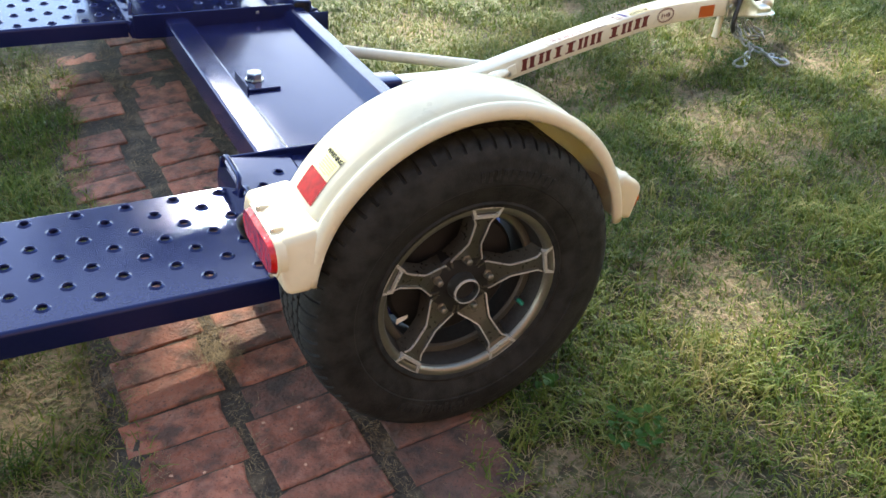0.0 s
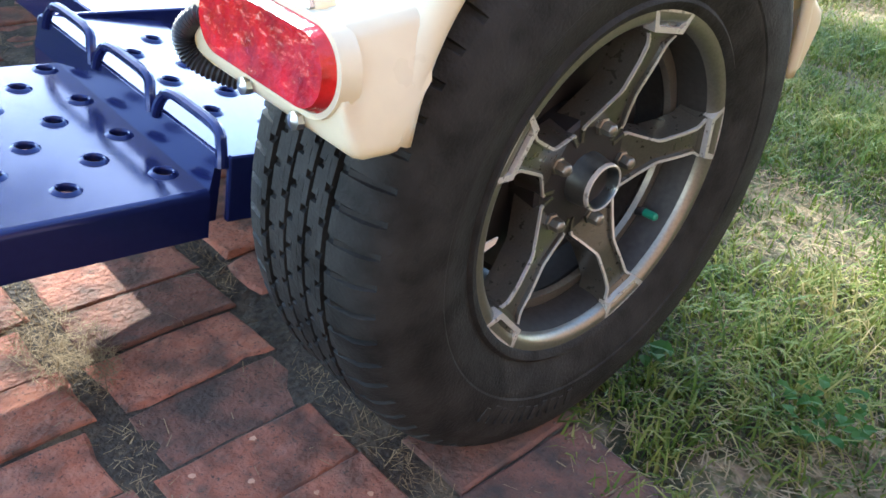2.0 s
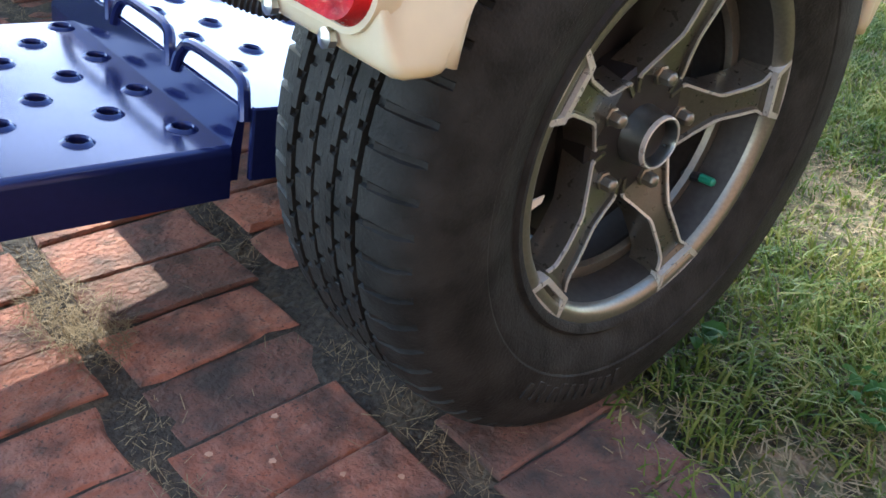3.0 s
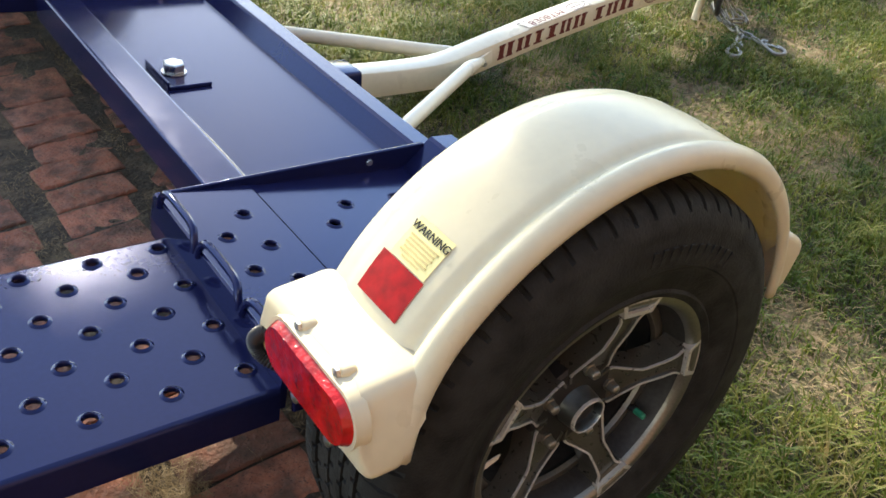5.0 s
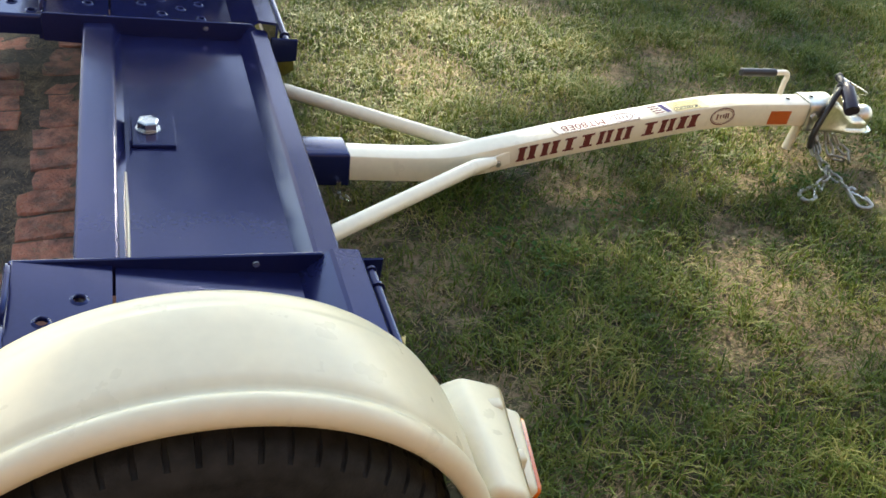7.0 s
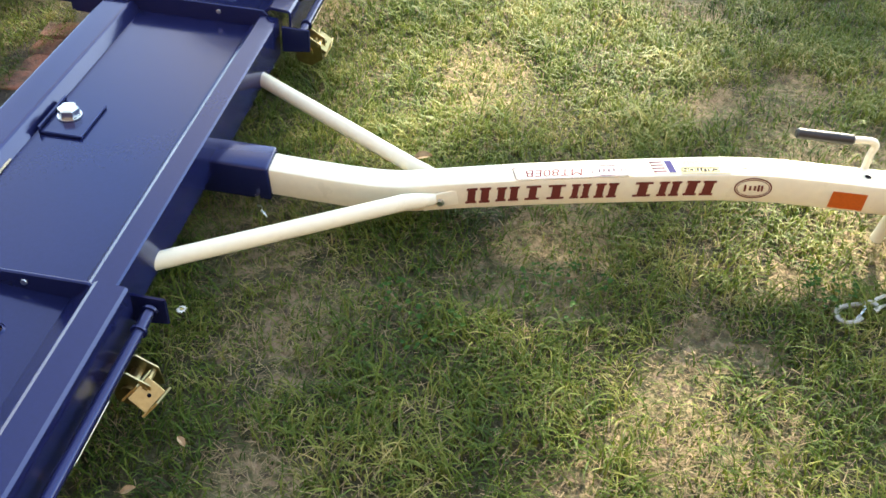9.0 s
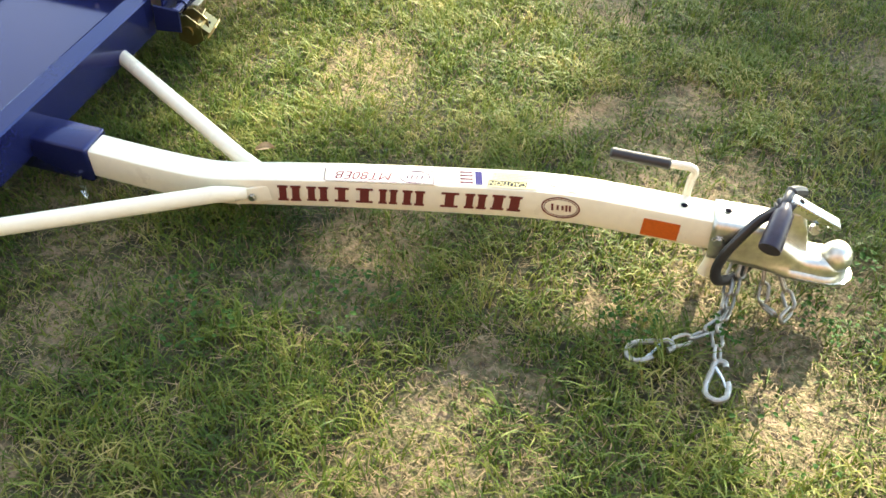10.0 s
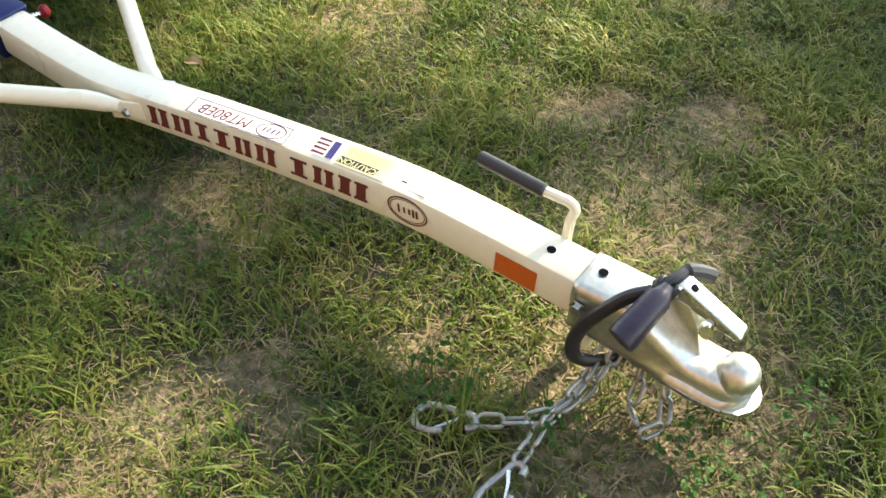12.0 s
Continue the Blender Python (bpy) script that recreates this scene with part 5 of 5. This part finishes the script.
def build_chain(points, hook, label):
    line = smooth_line(points, 12)
    chain = new("safety_chain")
    chain.location = line[0]
    tagged(chain, label, "chain", "safety chains at the coupler")
    pitch = 0.0385
    acc = [0.0]
    for a, b in zip(line, line[1:]):
        acc.append(acc[-1] + (b - a).length)
    rnd = random.Random(len(points))

    def at(s):
        for i in range(len(line) - 1):
            if acc[i + 1] >= s:
                t = (s - acc[i]) / max(1e-6, acc[i + 1] - acc[i])
                return line[i].lerp(line[i + 1], t), (line[i + 1] - line[i]).normalized()
        return line[-1], (line[-1] - line[-2]).normalized()
    count = max(2, round(acc[-1] / pitch))
    pitch = acc[-1] / count
    for k in range(count):
        p, d = at((k + 0.5) * pitch)
        side_v = d.cross(Vector((0, 0, 1)))
        m = basis(p, d, side_v if side_v.length > 0.05 else Vector((1, 0, 0)))
        m = m @ pose(0, 0, 0, (45 if k % 2 else -45) + rnd.uniform(-22, 22), 0, rnd.uniform(-9, 9))
        ln = part("link", LINK, None, chain)
        ln.matrix_local = Matrix.Translation(-Vector(chain.location)) @ m
    if hook is not None:
        end, turn, roll = hook
        m = Matrix.Translation(Vector(end) - Vector(chain.location)) @ pose(0, 0, 0, roll, 4, turn)
        h = part("hook", HOOK, None, chain, "bright spring-gate hook")
        h.matrix_local = m
        g = part("gate", LATCH, None, h)


build_chain([(1.925, 1.365, 0.075), (1.915, 1.335, 0.040), (1.906, 1.300, 0.020), (1.894, 1.250, 0.018), (1.886, 1.211, 0.019), (1.886, 1.165, 0.017), (1.889, 1.130, 0.015)], ((1.892, 1.118, 0.015), -92, 8), "dull steel safety chain lying in grass with snap hook")
build_chain([(1.905, 1.362, 0.070), (1.897, 1.320, 0.034), (1.892, 1.268, 0.022), (1.880, 1.224, 0.020), (1.848, 1.188, 0.018), (1.802, 1.158, 0.016)], ((1.788, 1.148, 0.016), 208, -6), "dull steel safety chain drawn sideways through grass, with snap hook")
build_chain([(1.960, 1.368, 0.070), (1.968, 1.350, 0.040), (1.974, 1.320, 0.010), (1.992, 1.296, 0.008), (2.014, 1.292, 0.010), (2.024, 1.318, 0.014), (2.010, 1.350, 0.030), (1.995, 1.368, 0.055)], None, "spare chain length bunched under the coupler")

# ---------- shade tree behind the dolly, out of view, its crown shaped for the dappled light ---


def build_tree():
    tree = new("shade_tree")
    base = Vector((7.0, 29.0, 0.0))
    tree.location = base
    tagged(tree, "tall broad leafy shade tree standing beyond the lawn", "tree")
    bm = bmesh.new()
    tube(bm, smooth_line([(0, 0, -0.1), (0.1, 0, 3.4), (0.0, -0.2, 7.0), (-0.2, -0.7, 10.4), (-0.4, -1.4, 13.6)], 5), [0.58 - 0.023 * i for i in range(21)], 14)
    part("trunk", bm, M_BARK, tree, smooth=True)
    rnd = random.Random(5)
    for i in range(16):
        a = rnd.uniform(0, 2 * math.pi)
        z = rnd.uniform(6.5, 11.5)
        ln = rnd.uniform(2.2, 4.2)
        root = Vector((-0.15, -0.5, z))
        tip = Vector((math.cos(a) * ln - 0.6, math.sin(a) * ln - 1.4, min(14.4, z + rnd.uniform(1.0, 2.6))))
        bm = bmesh.new()
        tube(bm, smooth_line([root, root.lerp(tip, 0.5) + Vector((0, 0, 0.3)), tip], 4), [0.16 - 0.016 * k for k in range(9)], 8)
        part("limb", bm, M_BARK, tree, smooth=True)
    rng = np.random.default_rng(11)
    verts, faces = [], []
    # Openings in the crown, placed so that sun patches land on these spots
    gaps = ((-0.55, -0.82, 0.20), (-0.34, 0.46, 0.17), (0.66, -0.08, 0.20), (0.76, 2.22, 0.38), (0.87, 1.93, 0.29), (1.14, 2.30, 0.26), (1.77, 1.37, 0.22), (1.36, 0.90, 0.12), (1.62, 0.76, 0.10), (2.15, 1.02, 0.16), (1.10, 1.12, 0.11), (-0.72, 2.12, 0.18), (-0.88, 0.40, 0.14), (1.66, 2.45, 0.12), (2.24, 0.77, 0.20))
    k = 0
    for i in range(2020):
        # clumps of leaves between the sun and the lawn, denser over the dolly; the last, at the left, added to dim the
        # deck's sky reflection
        gx, gy = (rng.uniform(-2.8, 4.6), rng.uniform(-1.9, 4.2)) if i < 900 else (rng.uniform(-2.4, 0.8), rng.uniform(-1.0, 3.6)) if i < 1750 else (rng.uniform(-5.5, -1.6), rng.uniform(-2.0, 8.0))
        d = rng.uniform(25.0, 28.5)
        c = np.array((gx, gy, 0.0)) + np.array(SUN_TO) * d - np.array(base)
        r = rng.uniform(0.25, 0.48)
        for j in range(26):
            q = rng.normal(0, 1, 3)
            q /= np.linalg.norm(q)
            p = c + q * r * rng.uniform(0.2, 1.0)
            g = p + np.array(base)
            g = g - np.array(SUN_TO) * g[2] / SUN_TO.z
            if any(math.hypot(g[0] - a, g[1] - b) < 1.42 * w * (1 + 0.45 * math.sin(3 * math.atan2(g[1] - b, g[0] - a) + 9 * a)) for a, b, w in gaps):
                continue
            if g[0] > 0.2 and rng.random() < (0.84 if g[0] > 1.75 else 0.72 if g[0] > 1.0 else 0.68) * min(1.0, max(0.0, (1.05 + 1.3 * max(0.0, g[0] - 1.7) - g[1]) / 0.40)):
                continue
            u = rng.normal(0, 1, 3)
            u /= np.linalg.norm(u)
            v = np.cross(u, rng.normal(0, 1, 3))
            v /= np.linalg.norm(v) + 1e-6
            L, W = rng.uniform(0.075, 0.12), rng.uniform(0.038, 0.060)
            verts += [tuple(p - u * L), tuple(p + v * W), tuple(p + u * L), tuple(p - v * W)]
            faces.append((k, k + 1, k + 2, k + 3))
            k += 4
    me = bpy.data.meshes.new("leaves")
    me.from_pydata(verts, [], faces)
    me.materials.append(M_LEAF)
    part("crown", me, None, tree, "loose leafy crown with gaps")


build_tree()

# ---------- brick path ----------
path = new("brick_path")
tagged(path, "old red brick path with wide earthy joints running under the dolly", "path", kind="structure")


def brick_mesh(seed, mat):
    rnd = random.Random(seed)
    bm = bmesh.new()
    L, W, H, c = 0.1000, 0.0500, 0.045, 0.0020
    j = lambda v: rnd.uniform(-v, v)
    out = [(-1, -1), (-0.5, -1), (0.1, -1), (0.6, -1), (1, -1), (1, 0.1), (1, 1), (0.5, 1), (-0.1, 1), (-0.6, 1), (-1, 1), (-1, -0.1)]
    rim = [(sx * L + j(.0030), sy * W + j(.0016)) for sx, sy in out]
    chip = [c + abs(j(.0022)) + (0.008 if rnd.random() < 0.16 else 0) for _ in out]
    lo = [bm.verts.new((x, y, -H)) for x, y in rim]
    md = [bm.verts.new((x, y, -0.6 * k - abs(j(.0015)))) for (x, y), k in zip(rim, chip)]
    tp = [bm.verts.new((x * (1 - k / L), y * (1 - k / W), j(.0007))) for (x, y), k in zip(rim, chip)]
    k = len(out)
    for i in range(k):
        q = (i + 1) % k
        bm.faces.new((lo[i], lo[q], md[q], md[i]))
        bm.faces.new((md[i], md[q], tp[q], tp[i]))
    cen = bm.verts.new((j(.03), j(.01), j(.0012)))
    for i in range(k):
        bm.faces.new((tp[i], tp[(i + 1) % k], cen))
    return finish(bm, mat, 20)


BRICKS = [brick_mesh(s, M_BRICK) for s in range(10)]
SOOTY = [brick_mesh(s, M_BRICKDARK) for s in range(20, 23)]
MUDDY = [brick_mesh(s, M_BRICKMUD) for s in range(30, 33)]


def build_bricks():
    rnd = random.Random(3)
    for r in range(-7, 34):
        y = 0.152 + 0.1045 * r
        drift = 0.042 * (y - 0.15)
        loose = 1.0 if y < 0.75 else 2.6
        for c, (xc, jit) in enumerate(((-0.540, .010), (-0.304, .008), (-0.062, .010))):
            if c == 2 and y < -0.20:
                continue
            if rnd.random() < 0.10 and c != 1 and y > 0.75:
                continue
            b = part("brick", BRICKS[rnd.randrange(10)], None, path)
            sunk = -0.0030 if (c == 1 and r == 1) else -0.011 if (c == 2 and 0.06 < y < 0.44) else 0.0
            if sunk or (c == 2 and y < -0.02) or rnd.random() < 0.10:
                b.data = SOOTY[rnd.randrange(3)]
            if (c == 1 and r == 1) or (c == 2 and (-0.1 < y < 0.1 or y < -0.15)):
                b.data = MUDDY[rnd.randrange(3)]
            sx = 1.0 + rnd.uniform(-0.03, 0.03)
            if y > 0.75:
                sx = rnd.uniform(0.78, 0.98)
            b.matrix_local = pose(xc + drift + rnd.uniform(-jit, jit) * loose, y + rnd.uniform(-.003, .003) * loose, -0.002 + sunk + rnd.uniform(-.0022, .0012) * loose, rnd.uniform(-.5, .5) * loose, rnd.uniform(-.5, .5) * loose, rnd.uniform(-1.4, 1.4) * loose + 1.5) @ Matrix.Diagonal((sx, 1, 1, 1))
    bm = bmesh.new()
    g = []
    for j in range(80):
        row = []
        for i in range(21):
            y = -0.75 + j * 0.055
            x = -0.70 + 0.042 * (y - 0.15) + i * 0.0375
            row.append(bm.verts.new((x, y, -0.007 + 0.005 * noise.noise(Vector((x * 17, y * 17, 2.0))) - (0.02 if i in (0, 20) or j in (0, 79) else 0))))
        g.append(row)
    for a, b in zip(g, g[1:]):
        for i in range(20):
            bm.faces.new((a[i], a[i + 1], b[i + 1], b[i]))
    part("joint_bed", bm, M_SOIL, path, "dark soil in the joints", True)


# ---------- grass ----------


def on_path(x, y):
    d = x - 0.042 * (y - 0.15)
    ragged = 0.09 * (patchy(x, y, 16.0, 31) - 0.42)
    return (d > -0.625 + ragged + 0.03 * (y > 0.75)) & (d < np.where(y < -0.22, -0.17, np.where(y < 0.16, -0.010, 0.030)) + ragged) & (y > -0.7) & (y < 3.5)


def strips(name, label, mat, x, y, sx, sy, dx, dy, z0, z1):
    """Flat straws, one narrow four-cornered leaf each."""
    n = len(x)
    v = np.stack((np.stack((x - sx, y - sy, z0), 1), np.stack((x + sx, y + sy, z0), 1),
                  np.stack((x + dx + 0.7 * sx, y + dy + 0.7 * sy, z1), 1), np.stack((x + dx - 0.7 * sx, y + dy - 0.7 * sy, z1), 1)), 1)
    me = bpy.data.meshes.new(name)
    me.vertices.add(n * 4)
    me.vertices.foreach_set("co", v.ravel())
    me.loops.add(n * 4)
    me.loops.foreach_set("vertex_index", np.arange(n * 4, dtype=np.int32))
    me.polygons.add(n)
    me.polygons.foreach_set("loop_start", np.arange(0, n * 4, 4, dtype=np.int32))
    me.update(calc_edges=True)
    me.validate()
    me.materials.append(mat)
    ob = new(name, me)
    tagged(ob, label, "grass", kind="stuff")
    return ob


def blades(name, label, tufts, per, area, height, width, lean, mat, seed, keep, lying=False, spread=0.02, floor=-0.022):
    """Tufts of arched blades: one mesh, three short leaves of geometry a blade."""
    rng = np.random.default_rng(seed)
    tx, ty = rng.uniform(area[0], area[1], tufts), rng.uniform(area[2], area[3], tufts)
    ta, ts = rng.uniform(0, 2 * np.pi, tufts), rng.uniform(0.5, 1.15, tufts) + 1.1 * np.clip(patchy(tx, ty, 14.0, 21) - 0.42, 0, 1) - 0.5 * np.clip(0.42 - patchy(tx, ty, 14.0, 21), 0, 0.5)
    x = np.repeat(tx, per) + rng.normal(0, spread, tufts * per)
    y = np.repeat(ty, per) + rng.normal(0, spread, tufts * per)
    ta, ts = np.repeat(ta, per), np.repeat(ts, per)
    k = keep(x, y, rng)
    x, y, ta, ts = x[k], y[k], ta[k], ts[k]
    n = len(x)
    t = ta + rng.normal(0, 0.9, n)
    h = rng.uniform(height[0], height[1], n) * ts * (1.0 - 0.45 * bare(x, y))
    ln = rng.uniform(lean[0], lean[1], n) * h
    w = rng.uniform(width[0], width[1], n)
    a = t + np.pi / 2 + rng.normal(0, 0.5, n)
    sx, sy = np.cos(a) * w / 2, np.sin(a) * w / 2
    dx, dy = np.cos(t) * ln, np.sin(t) * ln
    z0 = floor + (rng.uniform(0.004, 0.016, n) if lying else np.zeros(n))
    f = 0.06 if lying else 1.0
    z1 = z0 + h * f * 0.62
    z2 = z0 + h * f * 0.95
    z3 = z0 + h * f * rng.uniform(0.7, 1.05, n)
    if lying:
        return strips(name, label, mat, x, y, sx, sy, dx, dy, z0, z0 + rng.uniform(-0.003, 0.012, n))
    v = np.zeros((n, 7, 3))
    for i, (q, m, z) in enumerate(((0.0, 1.0, z0), (0.22, 1.0, z1), (0.6, 0.75, z2))):
        v[:, 2 * i] = np.stack((x + q * dx - m * sx, y + q * dy - m * sy, z), 1)
        v[:, 2 * i + 1] = np.stack((x + q * dx + m * sx, y + q * dy + m * sy, z), 1)
    v[:, 6] = np.stack((x + dx, y + dy, z3), 1)
    me = bpy.data.meshes.new(name)
    me.vertices.add(n * 7)
    me.vertices.foreach_set("co", v.ravel())
    base = np.arange(n)[:, None] * 7
    loops = (base + np.array([[0, 1, 3, 2, 2, 3, 5, 4, 4, 5, 6]])).ravel()
    me.loops.add(n * 11)
    me.loops.foreach_set("vertex_index", loops.astype(np.int32))
    me.polygons.add(n * 3)
    st = (np.arange(n)[:, None] * 11 + np.array([[0, 4, 8]])).ravel()
    me.polygons.foreach_set("loop_start", st.astype(np.int32))
    me.update(calc_edges=True)
    me.validate()
    me.materials.append(mat)
    ob = new(name, me)
    tagged(ob, label, "grass", kind="stuff")
    return ob


def lawn_keep(x, y, rng):
    return ~on_path(x, y) & (rng.random(len(x)) > bare(x, y))


def thatch_keep(x, y, rng):
    return ~on_path(x, y) & (rng.random(len(x)) < 0.22 + 0.78 * bare(x, y))


def edge_keep(x, y, rng):
    d = x - 0.042 * (y - 0.15)
    joint = (np.abs(d + 0.422) < 0.022 + 0.02 * (y > 0.75)) | (np.abs(d + 0.183) < 0.02) | (np.abs(d + 0.635) < 0.06)
    return (joint & (patchy(x, y, 14, 9) > 0.34)) | (rng.random(len(x)) < 0.022 + 0.08 * (y > 0.75))


def weeds(spots, seed):
    """Rosettes of broad leaves on short stalks."""
    rnd = random.Random(seed)
    verts, faces = [], []
    for cx, cy, rad, count, size in spots:
        for _ in range(count):
            a, r = rnd.uniform(0, 6.283), rad * math.sqrt(rnd.random())
            x, y, z = cx + r * math.cos(a), cy + r * math.sin(a), rnd.uniform(0.008, 0.040)
            t, L, tilt = rnd.uniform(0, 6.283), size * rnd.uniform(0.6, 1.2), rnd.uniform(-0.2, 0.6)
            W = L * rnd.uniform(0.28, 0.42)
            k = len(verts)
            for u, v, up in ((0, 0, 0), (0.3, 1, 0.12), (0.7, 0.8, 0.10), (1.0, 0, -0.10), (0.7, -0.8, 0.10), (0.3, -1, 0.12), (0.5, 0, 0)):
                px, py = u * L, v * W
                verts.append((x + px * math.cos(t) - py * math.sin(t), y + px * math.sin(t) + py * math.cos(t), z + L * up + px * tilt))
            faces += [(k, k + 6, k + 1), (k + 1, k + 6, k + 2), (k + 2, k + 6, k + 3), (k, k + 5, k + 6), (k + 5, k + 4, k + 6), (k + 4, k + 3, k + 6)]
    me = bpy.data.meshes.new("weeds")
    me.from_pydata(verts, [], faces)
    me.materials.append(M_WEED)
    tagged(new("weeds", me), "broad-leaved green weeds and clover among grass", "weeds", kind="stuff")


build_bricks()
weeds([(0.27, -0.20, 0.06, 45, 0.020), (0.19, -0.005, 0.02, 7, 0.034), (1.71, 1.19, 0.06, 60, 0.013), (1.90, 1.20, 0.05, 30, 0.014), (2.08, 1.28, 0.06, 30, 0.013), (2.19, 1.46, 0.05, 25, 0.013), (0.83, 1.0, 0.12, 60, 0.014), (1.15, 1.12, 0.10, 60, 0.014), (2.15, 1.30, 0.1, 40, 0.012), (2.0, 0.95, 0.1, 30, 0.012)], 8)
# Sunlight dots through the punched holes, drawn as small pale discs
for sx, sy in ((-0.380, 0.174), (-0.334, 0.133), (-0.288, 0.080), (-0.243, 0.045), (-0.300, 0.185), (-0.340, 0.030), (-0.52, 0.10), (-0.47, 0.09), (-0.58, 0.12)):
    bm = bmesh.new()
    fray = [0.0035 + 0.0022 * noise.noise(Vector((sx * 90, sy * 90, 1.7 * i))) for i in range(10)]
    bm.faces.new([bm.verts.new((sx + f * math.cos(i * math.pi / 5), sy + f * math.sin(i * math.pi / 5), 0.0026)) for i, f in enumerate(fray)])
    part("paint_speck", bm, M_SUNSPOT, path)
blades("grass", "patchy green lawn grass with dry blades", 40000, 8, (-1.6, 3.4, -1.1, 3.3), (0.016, 0.043), (0.0017, 0.0040), (0.6, 1.9), M_BLADE, 1, lawn_keep, spread=0.022)
blades("far_grass", "lawn grass further off", 10000, 8, (-4.0, 7.5, 3.2, 9.5), (0.025, 0.065), (0.004, 0.008), (0.4, 1.4), M_BLADE, 2, lawn_keep, spread=0.04)
blades("dry_grass", "dry straw-coloured grass stems lying in the lawn", 75000, 5, (-1.6, 3.4, -1.1, 3.3), (0.012, 0.044), (0.0010, 0.0026), (0.7, 1.4), M_STRAW, 3, thatch_keep, True)
blades("joint_straw", "dry clippings in the joints of the path", 20000, 3, (-0.75, 0.15, -0.7, 2.6), (0.006, 0.024), (0.0005, 0.0013), (0.6, 1.2), M_STRAW, 4, edge_keep, True, 0.008, -0.013)


def heap_keep(x, y, rng):
    return np.hypot((x + 0.405) / 0.05, (y - 0.45) / 0.11) < 1.0


blades("straw_heap", "small heap of dry straw in a joint of the path", 520, 4, (-0.47, -0.34, 0.33, 0.57), (0.010, 0.026), (0.0006, 0.0012), (0.5, 1.2), M_STRAW, 6, heap_keep, True, 0.006, -0.010)

# ---------- a daisy and some fallen leaves ----------
M_PETAL = material("white_petal", (0.80, 0.80, 0.76), 0.6, grain=0.05)
M_DRYLEAF = material("dry_tan_leaf", (0.36, 0.24, 0.13), 0.7, grain=0.25, grain_size=90, stain=0.4, stain_color=(0.18, 0.10, 0.05), stain_size=60)


def daisy(x, y, z):
    bm = bmesh.new()
    for i in range(11):
        a = 2 * math.pi * i / 11
        d, n = Vector((math.cos(a), math.sin(a), 0)), Vector((-math.sin(a), math.cos(a), 0))
        pts = [d * 0.002, d * 0.008 + n * 0.0026, d * 0.012, d * 0.008 - n * 0.0026]
        bm.faces.new([bm.verts.new(p + Vector((0, 0, 0.002 * (k % 2)))) for k, p in enumerate(pts)])
    flower = part("flower", bm, M_PETAL)
    flower.location = (x, y, z)
    tagged(flower, "tiny white daisy flower standing in the grass", "flower")
    bm = bmesh.new()
    lathe(bm, [(0.0, 0.0035), (0.0025, 0.0025), (0.003, 0.0)], 8)
    bmesh.ops.transform(bm, matrix=pose(0, 0, 0.001, 90, 0, 0), verts=bm.verts)
    part("flower_centre", bm, M_YELLOW, flower, "yellow centre", True)
    bm = bmesh.new()
    tube(bm, [(0, 0, 0.0), (0.003, 0.001, -0.5 * z), (0.002, 0.0, -z - 0.015)], 0.0008, 5)
    part("stem", bm, M_WEED, flower)


def dry_leaf_mesh():
    bm = bmesh.new()
    rows = []
    for i in range(8):
        t = i / 7
        w = 0.011 * math.sin(math.pi * min(1, t * 0.94 + 0.04)) ** 0.8
        rows.append([bm.verts.new((0.042 * t - 0.02, sgn * w, 0.006 * abs(sgn) + 0.007 * math.sin(3 * t))) for sgn in (-1, 0, 1)])
    for a, b in zip(rows, rows[1:]):
        for k in range(2):
            bm.faces.new((a[k], b[k], b[k + 1], a[k + 1]))
    return finish(bm, M_DRYLEAF, True)


DRY_LEAF = dry_leaf_mesh()
daisy(0.365, 0.935, 0.035)
LEAVES = [(0.425, 0.51, 30, 0.65), (0.48, 0.62, 140, 0.6), (0.775, 1.545, 10, 1.2)]


def fallen_leaf(x, y, turn, size):
    leaf = part("fallen_leaf", DRY_LEAF, None)
    leaf.matrix_world = pose(x, y, 0.022, 12, -8, turn) @ Matrix.Diagonal((size, size, size, 1))
    tagged(leaf, "curled dry tan leaf lying on the grass", "leaf", "fallen leaves")


for spot in LEAVES:
    fallen_leaf(*spot)
